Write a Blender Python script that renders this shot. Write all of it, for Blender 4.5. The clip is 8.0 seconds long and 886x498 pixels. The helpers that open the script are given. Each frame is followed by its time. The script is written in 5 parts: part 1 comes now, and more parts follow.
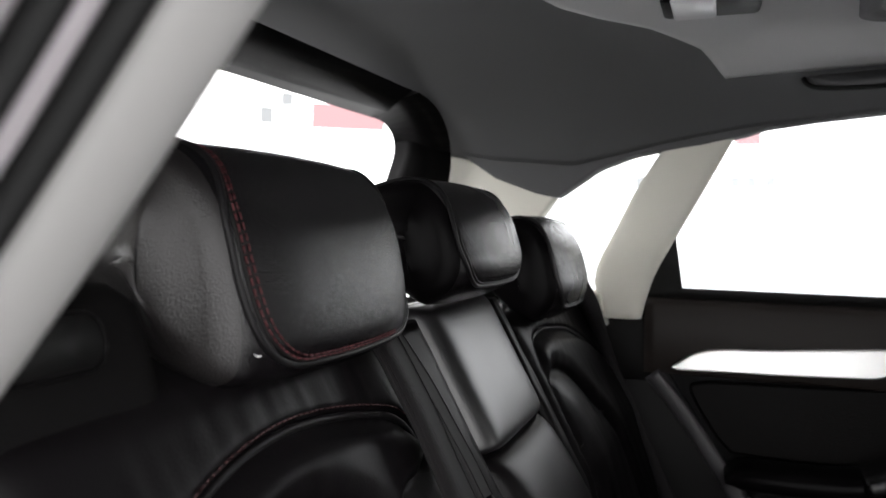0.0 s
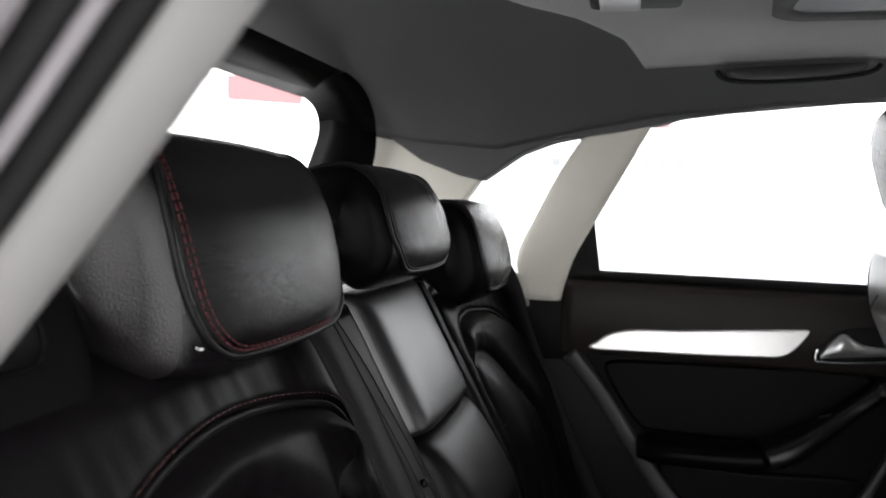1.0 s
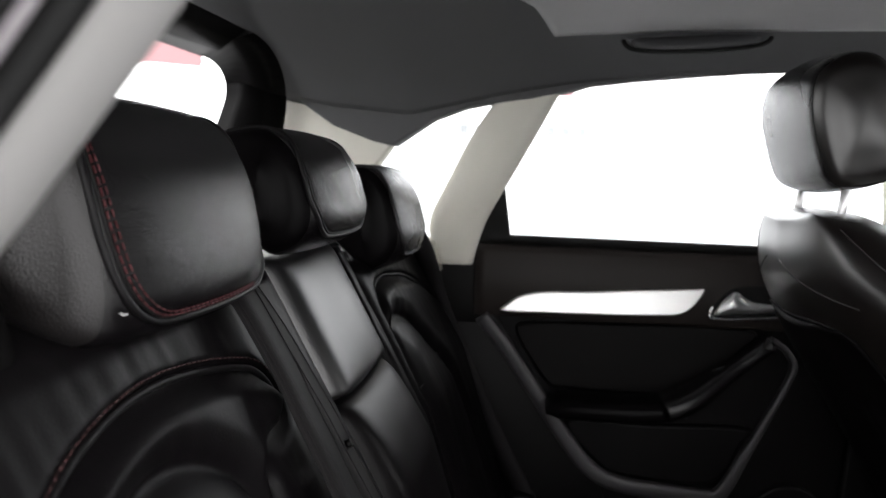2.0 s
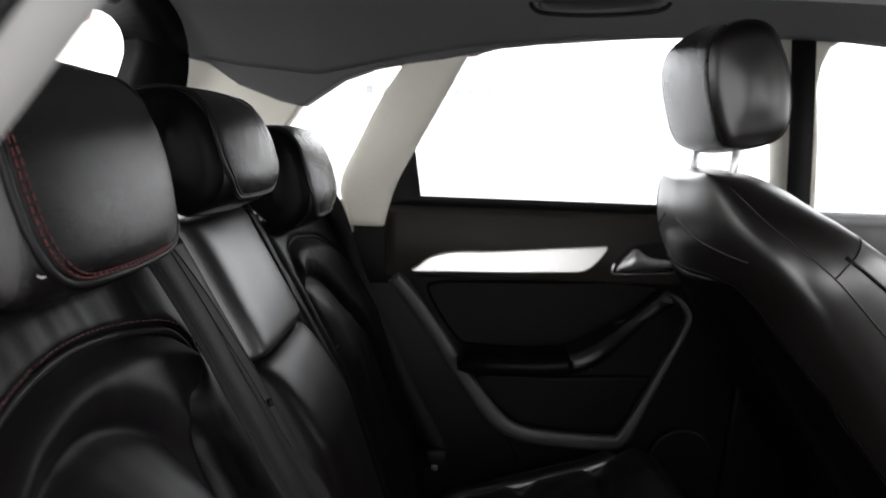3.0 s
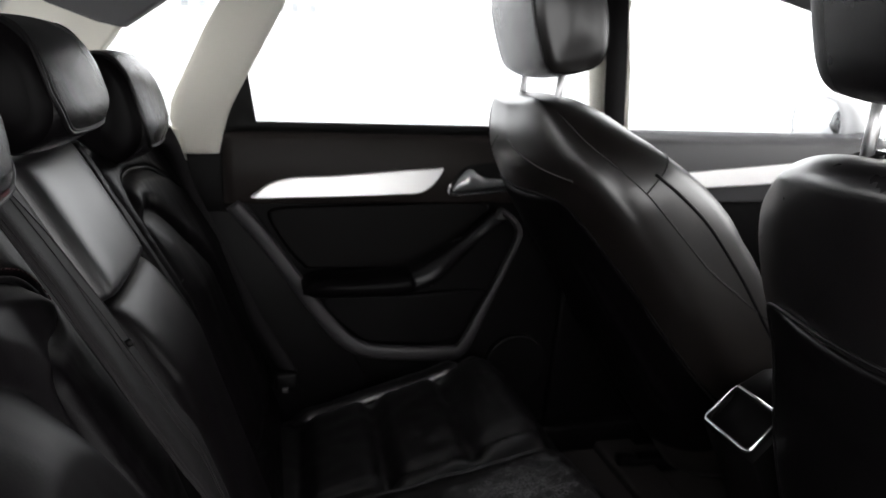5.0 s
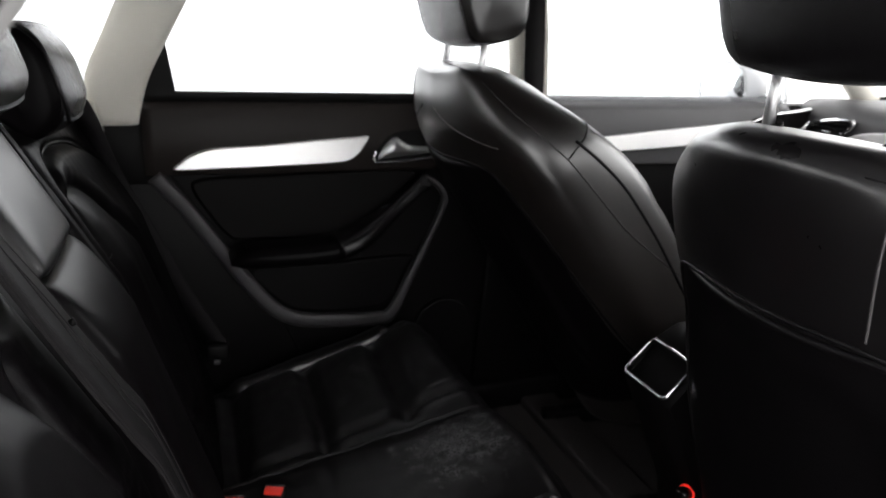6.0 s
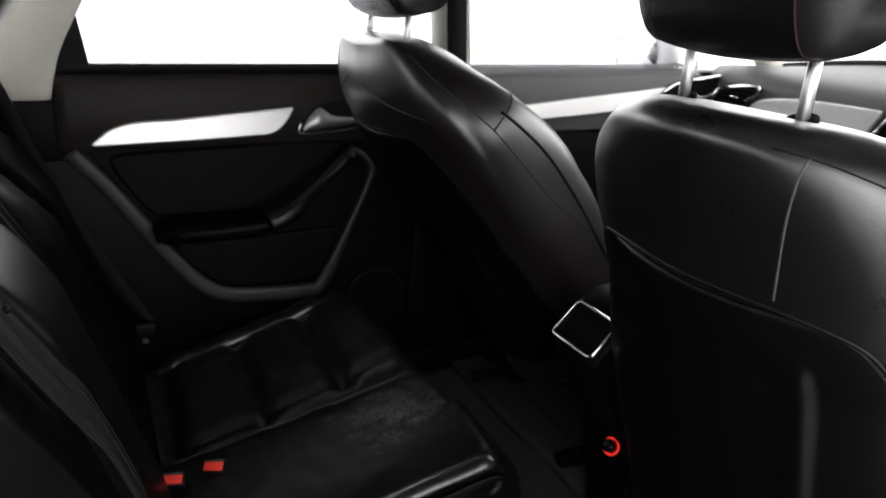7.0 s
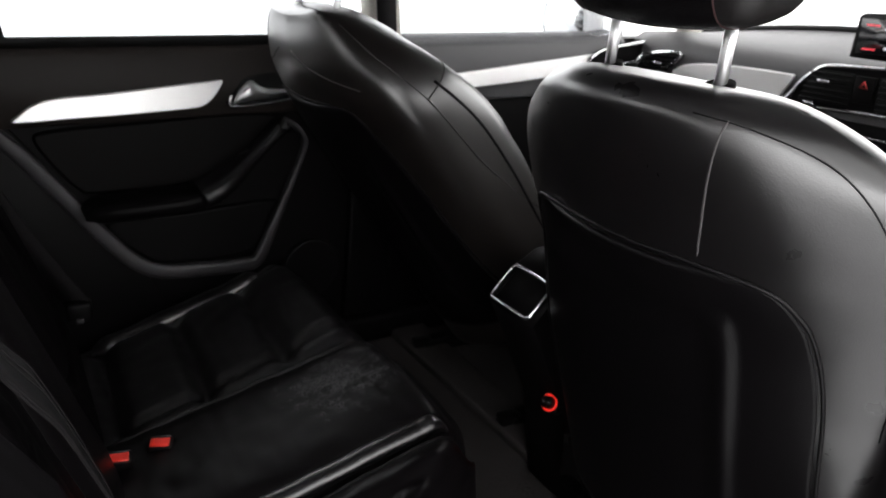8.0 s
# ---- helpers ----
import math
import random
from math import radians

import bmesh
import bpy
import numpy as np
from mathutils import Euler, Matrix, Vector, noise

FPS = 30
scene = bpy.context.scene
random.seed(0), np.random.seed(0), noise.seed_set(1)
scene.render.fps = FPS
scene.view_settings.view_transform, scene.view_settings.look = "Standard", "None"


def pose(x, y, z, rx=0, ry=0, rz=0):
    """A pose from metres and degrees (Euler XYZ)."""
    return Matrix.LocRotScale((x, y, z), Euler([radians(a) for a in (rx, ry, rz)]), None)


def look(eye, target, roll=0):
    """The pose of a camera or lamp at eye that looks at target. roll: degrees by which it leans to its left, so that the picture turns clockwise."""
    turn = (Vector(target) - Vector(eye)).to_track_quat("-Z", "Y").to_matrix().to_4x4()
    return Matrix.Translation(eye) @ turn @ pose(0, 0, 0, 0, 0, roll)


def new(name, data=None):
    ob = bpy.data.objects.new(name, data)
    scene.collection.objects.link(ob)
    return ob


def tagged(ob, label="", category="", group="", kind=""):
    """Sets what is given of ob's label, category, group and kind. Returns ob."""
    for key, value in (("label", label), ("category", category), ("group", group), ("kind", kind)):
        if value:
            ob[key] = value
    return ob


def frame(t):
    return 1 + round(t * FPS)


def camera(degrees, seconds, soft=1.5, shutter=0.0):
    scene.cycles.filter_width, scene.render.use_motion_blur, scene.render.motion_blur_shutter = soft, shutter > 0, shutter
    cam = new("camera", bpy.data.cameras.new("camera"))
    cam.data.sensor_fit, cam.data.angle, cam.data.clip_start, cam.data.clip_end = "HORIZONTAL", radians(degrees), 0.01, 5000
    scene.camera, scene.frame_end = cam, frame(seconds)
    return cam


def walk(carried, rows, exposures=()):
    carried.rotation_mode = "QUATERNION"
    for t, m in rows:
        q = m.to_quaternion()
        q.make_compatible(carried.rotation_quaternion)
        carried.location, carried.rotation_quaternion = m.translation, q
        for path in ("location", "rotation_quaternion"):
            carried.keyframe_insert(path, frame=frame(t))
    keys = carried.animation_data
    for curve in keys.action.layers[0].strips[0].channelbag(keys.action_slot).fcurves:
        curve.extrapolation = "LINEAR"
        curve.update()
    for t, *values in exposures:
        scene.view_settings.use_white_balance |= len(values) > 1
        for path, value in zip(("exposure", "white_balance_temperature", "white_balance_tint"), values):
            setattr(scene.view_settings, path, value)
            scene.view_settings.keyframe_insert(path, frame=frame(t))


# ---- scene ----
cam = camera(60.0, 8.0)
PATH = [
    (0, (0.367, -0.826, 1.183), (-0.315, 1.053, 1.112), 1.1),
    (0.5, (0.362, -0.829, 1.187), (-0.224, 1.08, 1.091), 1.6),
    (1, (0.353, -0.835, 1.192), (-0.118, 1.104, 1.066), 2.0),
    (1.5, (0.349, -0.841, 1.191), (-0.003, 1.121, 1.029), 2.0),
    (3, (0.335, -0.859, 1.188), (0.351, 1.119, 0.896), 2.2),
    (3.5, (0.335, -0.869, 1.189), (0.469, 1.099, 0.854), 2.0),
    (4, (0.331, -0.871, 1.194), (0.574, 1.077, 0.811), 2.2),
    (4.5, (0.324, -0.876, 1.199), (0.67, 1.045, 0.762), 2.3),
    (6, (0.292, -0.908, 1.216), (0.936, 0.899, 0.649), 2.4),
    (6.5, (0.283, -0.914, 1.224), (1.016, 0.844, 0.615), 2.4),
    (7, (0.273, -0.92, 1.228), (1.096, 0.786, 0.586), 2.6),
    (7.5, (0.263, -0.928, 1.231), (1.164, 0.724, 0.555), 2.5),
    (8, (0.256, -0.936, 1.233), (1.222, 0.665, 0.524), 2.5),
]
cam.data.dof.use_dof, cam.data.dof.focus_distance, cam.data.dof.aperture_fstop = True, 0.68, 8.5
walk(cam, [(t, look(eye, target, roll)) for t, eye, target, roll in PATH], [(0.0, 0.0), (3.5, 0.0), (4.5, -0.05), (6.0, -0.10), (8.0, -0.12)])

# ---- light ----
world = bpy.data.worlds.new("world")
scene.world = world
world.use_nodes = True
wn = world.node_tree.nodes
wn["Background"].inputs[0].default_value = (1.0, 0.992, 0.995, 1)
wn["Background"].inputs[1].default_value = 1.82


# ---- materials ----
def shader(name):
    m = bpy.data.materials.new(name)
    m.use_nodes = True
    return m, m.node_tree.nodes, m.node_tree.links, m.node_tree.nodes["Principled BSDF"]


def surface(name, colour, rough, metal=0.0, grain=0.0, grain_scale=400.0, vary=0.15, vary_scale=9.0, cells=False, specular=0.5, coarse=0.0, coarse_scale=25.0):
    """A material with colour drift at a large scale, roughness drift, and a fine relief."""
    m, n, l, b = shader(name)
    co = n.new("ShaderNodeTexCoord")
    big = n.new("ShaderNodeTexNoise")
    big.inputs["Scale"].default_value, big.inputs["Detail"].default_value = vary_scale, 6
    l.new(co.outputs["Object"], big.inputs["Vector"])
    mix = n.new("ShaderNodeMix")
    mix.data_type = "RGBA"
    mix.inputs[6].default_value = (*[c * (1 - vary) for c in colour], 1)
    mix.inputs[7].default_value = (*[min(1, c * (1 + vary)) for c in colour], 1)
    l.new(big.outputs["Fac"], mix.inputs["Factor"])
    l.new(mix.outputs[2], b.inputs["Base Color"])
    ro = n.new("ShaderNodeMapRange")
    ro.inputs["To Min"].default_value, ro.inputs["To Max"].default_value = rough * 0.85, min(1, rough * 1.15)
    l.new(big.outputs["Fac"], ro.inputs["Value"])
    l.new(ro.outputs["Result"], b.inputs["Roughness"])
    b.inputs["Metallic"].default_value = metal
    b.inputs["Specular IOR Level"].default_value = specular
    last = None
    if grain:
        if cells:
            tex = n.new("ShaderNodeTexVoronoi")
            tex.inputs["Scale"].default_value = grain_scale
            tex.feature = "F1"
            out = tex.outputs["Distance"]
        else:
            tex = n.new("ShaderNodeTexNoise")
            tex.inputs["Scale"].default_value, tex.inputs["Detail"].default_value = grain_scale, 3
            out = tex.outputs["Fac"]
        wob = n.new("ShaderNodeTexNoise")
        wob.inputs["Scale"].default_value, wob.inputs["Detail"].default_value = grain_scale * 0.45, 2
        l.new(co.outputs["Object"], wob.inputs["Vector"])
        push = n.new("ShaderNodeVectorMath")
        push.operation = "MULTIPLY_ADD"
        push.inputs[1].default_value = (0.6 / grain_scale,) * 3
        l.new(wob.outputs["Color"], push.inputs[0])
        l.new(co.outputs["Object"], push.inputs[2])
        l.new(push.outputs[0], tex.inputs["Vector"])
        bump = n.new("ShaderNodeBump")
        bump.inputs["Strength"].default_value, bump.inputs["Distance"].default_value = grain, 0.0008
        l.new(out, bump.inputs["Height"])
        last = bump
    if coarse:
        tex2 = n.new("ShaderNodeTexNoise")
        tex2.inputs["Scale"].default_value, tex2.inputs["Detail"].default_value = coarse_scale, 4
        l.new(co.outputs["Object"], tex2.inputs["Vector"])
        b2 = n.new("ShaderNodeBump")
        b2.inputs["Strength"].default_value, b2.inputs["Distance"].default_value = coarse, 0.004
        l.new(tex2.outputs["Fac"], b2.inputs["Height"])
        if last:
            l.new(last.outputs["Normal"], b2.inputs["Normal"])
        last = b2
    if last:
        l.new(last.outputs["Normal"], b.inputs["Normal"])
    return m


LEATHER = surface("black_leather", (0.0042, 0.0036, 0.0041), 0.265, specular=0.44, grain=0.36, grain_scale=820, cells=True, coarse=0.03, coarse_scale=30)
LEATHER_GRAIN = surface("grained_black_leather", (0.0095, 0.0082, 0.0083), 0.40, specular=0.54, grain=0.34, grain_scale=820, cells=True)
LEATHER_GLOSS = surface("worn_glossy_leather", (0.0044, 0.0037, 0.0041), 0.29, specular=0.95, grain=0.12, grain_scale=560, cells=True, coarse=0.05, coarse_scale=16, vary=0.3, vary_scale=30)
coat = LEATHER_GLOSS.node_tree.nodes["Principled BSDF"]
coat.inputs["Coat Weight"].default_value, coat.inputs["Coat Roughness"].default_value = 0.6, 0.30
LEATHER_PANEL = surface("satin_panel_leather", (0.0032, 0.0028, 0.0032), 0.34, specular=0.17, grain=0.16, grain_scale=560, cells=True, coarse=0.03, coarse_scale=30)
# darker, flatter copy of the black leather, with shade in its tone
LEATHER_SHADED_DULL = surface("shaded_dull_leather", (0.0027, 0.0023, 0.0026), 0.36, specular=0.045, grain=0.08, grain_scale=620, cells=True, coarse=0.015, coarse_scale=26)
LEATHER_SEAT = surface("creased_seat_leather", (0.0046, 0.0040, 0.0046), 0.34, specular=0.85, grain=0.10, grain_scale=520, cells=True, coarse=0.025, coarse_scale=40)
LEATHER_SCUFFED = surface("scuffed_brown_black_leather", (0.0066, 0.0050, 0.0044), 0.34, specular=0.85, grain=0.10, grain_scale=560, cells=True, coarse=0.06, coarse_scale=17, vary=0.6, vary_scale=22)
coat = LEATHER_SCUFFED.node_tree.nodes["Principled BSDF"]
coat.inputs["Coat Weight"].default_value, coat.inputs["Coat Roughness"].default_value = 0.5, 0.34
LEATHER_PAD = surface("smooth_satin_leather", (0.0058, 0.0052, 0.0058), 0.33, specular=0.62, grain=0.16, grain_scale=620, cells=True, coarse=0.02, coarse_scale=22)
# black leather toned down for the shade on the near backrest
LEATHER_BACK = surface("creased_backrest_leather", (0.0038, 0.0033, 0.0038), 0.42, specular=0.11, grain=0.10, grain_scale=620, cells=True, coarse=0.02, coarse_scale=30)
LEATHER_MID = surface("satin_armrest_leather", (0.0036, 0.0030, 0.0034), 0.34, specular=0.09, grain=0.12, grain_scale=560, cells=True, coarse=0.04, coarse_scale=30)
PIPING = surface("black_piping", (0.006, 0.0055, 0.006), 0.45, specular=0.2, grain=0.3, grain_scale=600)
THREAD = surface("red_thread", (0.075, 0.010, 0.013), 0.7, grain=0.4, grain_scale=900)
DARK_THREAD = surface("dark_red_thread", (0.028, 0.006, 0.007), 0.7, grain=0.4, grain_scale=900)
SEAM_THREAD = surface("dark_grey_thread", (0.022, 0.020, 0.020), 0.5, grain=0.4, grain_scale=900)
GREY_THREAD = surface("grey_thread", (0.045, 0.041, 0.042), 0.6, grain=0.4, grain_scale=900)
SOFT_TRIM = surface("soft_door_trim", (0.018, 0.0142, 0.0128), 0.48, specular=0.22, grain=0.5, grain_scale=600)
HARD_TRIM = surface("hard_black_plastic", (0.0031, 0.0028, 0.0030), 0.42, specular=0.08, grain=0.4, grain_scale=700)
DOOR_PAD = surface("matt_door_leather", (0.0028, 0.0023, 0.0023), 0.48, specular=0.09, grain=0.4, grain_scale=420, cells=True)
# pale because windscreen light is put into the colour
DAYLIT_SKIN = surface("daylit_grained_skin", (0.075, 0.074, 0.077), 0.5, specular=0.4, grain=0.5, grain_scale=600)
MATT_TRIM = surface("matt_black_plastic", (0.0050, 0.0047, 0.0048), 0.72, specular=0.05, grain=0.5, grain_scale=500)
RIDGE_PLASTIC = surface("dark_grey_plastic", (0.030, 0.028, 0.030), 0.42, specular=0.40, grain=0.3, grain_scale=700)
ALU = surface("brushed_aluminium", (0.95, 0.945, 0.935), 0.30, metal=0.35, specular=0.8, grain=0.15, grain_scale=300, vary=0.04)
CHROME = surface("chrome", (0.8, 0.8, 0.81), 0.12, metal=1.0, vary=0.03)
POST_METAL = surface("satin_chrome", (0.74, 0.74, 0.75), 0.36, metal=1.0, vary=0.03)
BEIGE = surface("beige_pillar_cloth", (0.73, 0.71, 0.635), 0.85, grain=0.5, grain_scale=500, vary=0.06)
# one cloth in two tones: shade in LINING, daylight in the paler copy
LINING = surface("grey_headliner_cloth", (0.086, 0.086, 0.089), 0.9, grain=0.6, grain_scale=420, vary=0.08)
LINING_LIT = surface("daylit_headliner_cloth", (0.44, 0.44, 0.445), 0.9, grain=0.6, grain_scale=420, vary=0.08)
WEBBING = surface("black_belt_webbing", (0.0082, 0.0074, 0.0079), 0.6, specular=0.10, grain=0.8, grain_scale=420)
CARPET = surface("black_carpet", (0.040, 0.036, 0.0355), 0.95, specular=0.1, grain=1.0, grain_scale=700, coarse=0.5, coarse_scale=120)
RUBBER = surface("black_rubber_seal", (0.008, 0.008, 0.008), 0.5, specular=0.15)
RED_PLASTIC = surface("red_plastic", (0.62, 0.03, 0.02), 0.35)


def worn_leather(name, centre, radius):
    """Dull leather with a patch of pale cracks about a point."""
    m = surface(name, (0.0034, 0.0029, 0.0032), 0.40, specular=0.10, grain=0.25, grain_scale=950, cells=True, coarse=0.06, coarse_scale=18)
    n, l = m.node_tree.nodes, m.node_tree.links
    b = n["Principled BSDF"]
    co = n.new("ShaderNodeTexCoord")
    far = n.new("ShaderNodeVectorMath")
    far.operation = "DISTANCE"
    far.inputs[1].default_value = centre
    l.new(co.outputs["Object"], far.inputs[0])
    cloud = n.new("ShaderNodeTexNoise")
    cloud.inputs["Scale"].default_value, cloud.inputs["Detail"].default_value = 55, 7
    l.new(co.outputs["Object"], cloud.inputs["Vector"])
    wob = n.new("ShaderNodeMath")
    wob.operation = "MULTIPLY_ADD"
    wob.inputs[1].default_value, wob.inputs[2].default_value = -0.30, 0.15
    l.new(cloud.outputs["Fac"], wob.inputs[0])
    add = n.new("ShaderNodeMath")
    l.new(far.outputs["Value"], add.inputs[0])
    l.new(wob.outputs[0], add.inputs[1])
    inside = n.new("ShaderNodeMapRange")
    inside.inputs["From Min"].default_value, inside.inputs["From Max"].default_value = radius, radius * 0.35
    l.new(add.outputs[0], inside.inputs["Value"])
    cell = n.new("ShaderNodeTexVoronoi")
    cell.feature = "DISTANCE_TO_EDGE"
    cell.inputs["Scale"].default_value = 210
    warp = n.new("ShaderNodeTexNoise")
    warp.inputs["Scale"].default_value, warp.inputs["Detail"].default_value = 70, 4
    l.new(co.outputs["Object"], warp.inputs["Vector"])
    push = n.new("ShaderNodeVectorMath")
    push.operation = "MULTIPLY_ADD"
    push.inputs[1].default_value = (0.022, 0.022, 0.022)
    l.new(warp.outputs["Color"], push.inputs[0])
    l.new(co.outputs["Object"], push.inputs[2])
    l.new(push.outputs[0], cell.inputs["Vector"])
    crack = n.new("ShaderNodeMapRange")
    crack.inputs["From Min"].default_value, crack.inputs["From Max"].default_value = 0.03, 0.16
    crack.inputs["To Min"].default_value, crack.inputs["To Max"].default_value = 1.0, 0.0
    l.new(cell.outputs["Distance"], crack.inputs["Value"])
    both = n.new("ShaderNodeMath")
    both.operation = "MULTIPLY"
    l.new(crack.outputs["Result"], both.inputs[0])
    l.new(inside.outputs["Result"], both.inputs[1])
    old = b.inputs["Base Color"].links[0].from_socket
    mix = n.new("ShaderNodeMix")
    mix.data_type = "RGBA"
    l.new(both.outputs[0], mix.inputs["Factor"])
    l.new(old, mix.inputs[6])
    mix.inputs[7].default_value = (0.062, 0.061, 0.063, 1)
    l.new(mix.outputs[2], b.inputs["Base Color"])
    return m


def glow(name, colour, strength):
    m, n, l, b = shader(name)
    b.inputs["Base Color"].default_value = (0.01, 0.01, 0.01, 1)
    b.inputs["Emission Color"].default_value = (*colour, 1)
    b.inputs["Emission Strength"].default_value = strength
    return m


def window_glass(name):
    m = bpy.data.materials.new(name)
    m.use_nodes = True
    n, l = m.node_tree.nodes, m.node_tree.links
    n.clear()
    out, mix, clear, gloss, fres = (n.new(k) for k in ("ShaderNodeOutputMaterial", "ShaderNodeMixShader", "ShaderNodeBsdfTransparent", "ShaderNodeBsdfGlossy", "ShaderNodeFresnel"))
    clear.inputs["Color"].default_value = (0.945, 0.955, 0.965, 1)
    gloss.inputs["Roughness"].default_value = 0.02
    fres.inputs["IOR"].default_value = 1.45
    l.new(fres.outputs[0], mix.inputs[0])
    l.new(clear.outputs[0], mix.inputs[1])
    l.new(gloss.outputs[0], mix.inputs[2])
    l.new(mix.outputs[0], out.inputs["Surface"])
    return m


GLASS = window_glass("clear_window_glass")
RED_RING = glow("red_ring_light", (1.0, 0.03, 0.02), 0.85)


# ---- building helpers ----
def thing(name, label, category, at=(0, 0, 0), group="", kind=""):
    ob = new(name)
    ob.location = at
    return tagged(ob, label, category, group, kind)


def part(name, data, material, parent=None, label="", smooth=True):
    """Links a bmesh, or (verts, faces), as one mesh object."""
    me = bpy.data.meshes.new(name)
    if isinstance(data, tuple):
        me.from_pydata([tuple(v) for v in data[0]], [], data[1])
        bm = bmesh.new()
        bm.from_mesh(me)
        bmesh.ops.recalc_face_normals(bm, faces=bm.faces)
        bm.to_mesh(me)
        bm.free()
    else:
        bmesh.ops.recalc_face_normals(data, faces=data.faces)
        data.to_mesh(me)
        data.free()
    me.materials.append(material)
    if smooth:
        me.polygons.foreach_set("use_smooth", [len(p.vertices) < 8 for p in me.polygons])
    ob = new(name, me)
    if parent:
        ob.parent = parent
        up = parent
        off = Vector()
        while up:
            off += up.location
            up = up.parent
        ob.location = -off
    if label:
        ob["label"] = label
    return ob


def curve_through(pts, n, closed=False):
    """Catmull-Rom points through pts."""
    p = [Vector(q) for q in pts]
    out = []
    m = len(p) if closed else len(p) - 1
    for i in range(n):
        s = i / n * m if closed else i / (n - 1) * m
        k = min(int(s), m - 1)
        f = s - k
        if closed:
            a, b, c, d = (p[(k + j) % len(p)] for j in (-1, 0, 1, 2))
        else:
            a, b, c, d = (p[max(0, min(len(p) - 1, k + j))] for j in (-1, 0, 1, 2))
        out.append(0.5 * (2 * b + (c - a) * f + (2 * a - 5 * b + 4 * c - d) * f * f + (3 * b - a - 3 * c + d) * f ** 3))
    return out


def loft(rings, cap=True):
    """A closed skin over rings of points."""
    n = len(rings[0])
    verts = [v for r in rings for v in r]
    faces = []
    for a in range(len(rings) - 1):
        for i in range(n):
            j = (i + 1) % n
            faces.append((a * n + i, a * n + j, (a + 1) * n + j, (a + 1) * n + i))
    if cap:
        for a in (0, len(rings) - 1):
            c = len(verts)
            verts.append(sum((Vector(v) for v in rings[a]), Vector()) / n)
            faces += [(a * n + i, a * n + (i + 1) % n, c) for i in range(n)]
    return verts, faces


def tube(pts, radius, sides=8):
    """A round bar along a line of points."""
    pts = [Vector(p) for p in pts]
    rings = []
    ref = Vector((0.3, 0.5, 0.8))
    for i, p in enumerate(pts):
        t = (pts[min(i + 1, len(pts) - 1)] - pts[max(i - 1, 0)]).normalized()
        a = t.cross(ref).normalized()
        b = t.cross(a)
        rings.append([p + radius * (math.cos(q) * a + math.sin(q) * b) for q in (2 * math.pi * k / sides for k in range(sides))])
    return loft(rings)


def joined(*datas):
    verts, faces = [], []
    for v, f in datas:
        o = len(verts)
        verts += list(v)
        faces += [tuple(i + o for i in g) for g in f]
    return verts, faces


def stitches(pts, length=0.0042, gap=0.0020, radius=0.00065):
    """Short raised threads along a line."""
    pts = [Vector(p) for p in pts]
    s = [0.0]
    for a, b in zip(pts, pts[1:]):
        s.append(s[-1] + (b - a).length)
    where = lambda d: Vector([np.interp(d, s, [p[k] for p in pts]) for k in range(3)])
    out = []
    d = 0.0
    while d + length < s[-1]:
        out.append(tube([where(d), where(d + length / 2), where(d + length)], radius, 5))
        d += length + gap
    return joined(*out)


def sheet(f, nu, nv, back):
    """A solid whose face is f(u, v), u and v from 0 to 1, and whose back lies off by the vector back."""
    back = Vector(back)
    verts = [Vector(f(i / (nu - 1), j / (nv - 1))) for j in range(nv) for i in range(nu)]
    m = len(verts)
    verts += [v + back for v in verts]
    faces = []
    for j in range(nv - 1):
        for i in range(nu - 1):
            a = j * nu + i
            faces.append((a, a + 1, a + nu + 1, a + nu))
            faces.append((m + a, m + a + nu, m + a + nu + 1, m + a + 1))
    edge = [i for i in range(nu)] + [j * nu + nu - 1 for j in range(1, nv)] + [(nv - 1) * nu + i for i in range(nu - 2, -1, -1)] + [j * nu for j in range(nv - 2, 0, -1)]
    for a, b in zip(edge, edge[1:] + edge[:1]):
        faces.append((a, b, m + b, m + a))
    return verts, faces


def plate(outline, depth, bevel=0.0, segments=2):
    """A slab from a flat closed outline of 3D points, thickened by the vector depth."""
    bm = bmesh.new()
    vs = [bm.verts.new(Vector(p)) for p in outline]
    f = bm.faces.new(vs)
    r = bmesh.ops.extrude_face_region(bm, geom=[f])
    top = [g for g in r["geom"] if isinstance(g, bmesh.types.BMVert)]
    bmesh.ops.translate(bm, verts=top, vec=Vector(depth))
    if bevel:
        edges = [e for e in bm.edges if all(v in top for v in e.verts)]
        bmesh.ops.bevel(bm, geom=edges, offset=bevel, segments=segments, profile=0.5, affect="EDGES")
    return bm


def box(x0, x1, y0, y1, z0, z1, bevel=0.0, segments=2):
    bm = bmesh.new()
    bmesh.ops.create_cube(bm, size=1)
    for v in bm.verts:
        v.co = Vector(((x0 + x1) / 2 + v.co.x * (x1 - x0), (y0 + y1) / 2 + v.co.y * (y1 - y0), (z0 + z1) / 2 + v.co.z * (z1 - z0)))
    if bevel:
        bmesh.ops.bevel(bm, geom=bm.edges[:], offset=bevel, segments=segments, profile=0.5, affect="EDGES")
    return bm


def ribbon(pts, wide, thick=0.0015):
    """A flat band along pts; wide: a vector across it, or one for each point."""
    pts = [Vector(p) for p in pts]
    wides = [Vector(w) for w in wide] if isinstance(wide, list) else [Vector(wide)] * len(pts)
    rings = []
    for i, (p, w) in enumerate(zip(pts, wides)):
        t = (pts[min(i + 1, len(pts) - 1)] - pts[max(i - 1, 0)]).normalized()
        n = t.cross(w).normalized() * thick
        rings.append([p - w / 2, p + n / 2, p + w / 2, p - n / 2])
        rings[-1] = [p - w / 2 - n / 2, p - w / 2 + n / 2, p + w / 2 + n / 2, p + w / 2 - n / 2]
    return loft(rings)


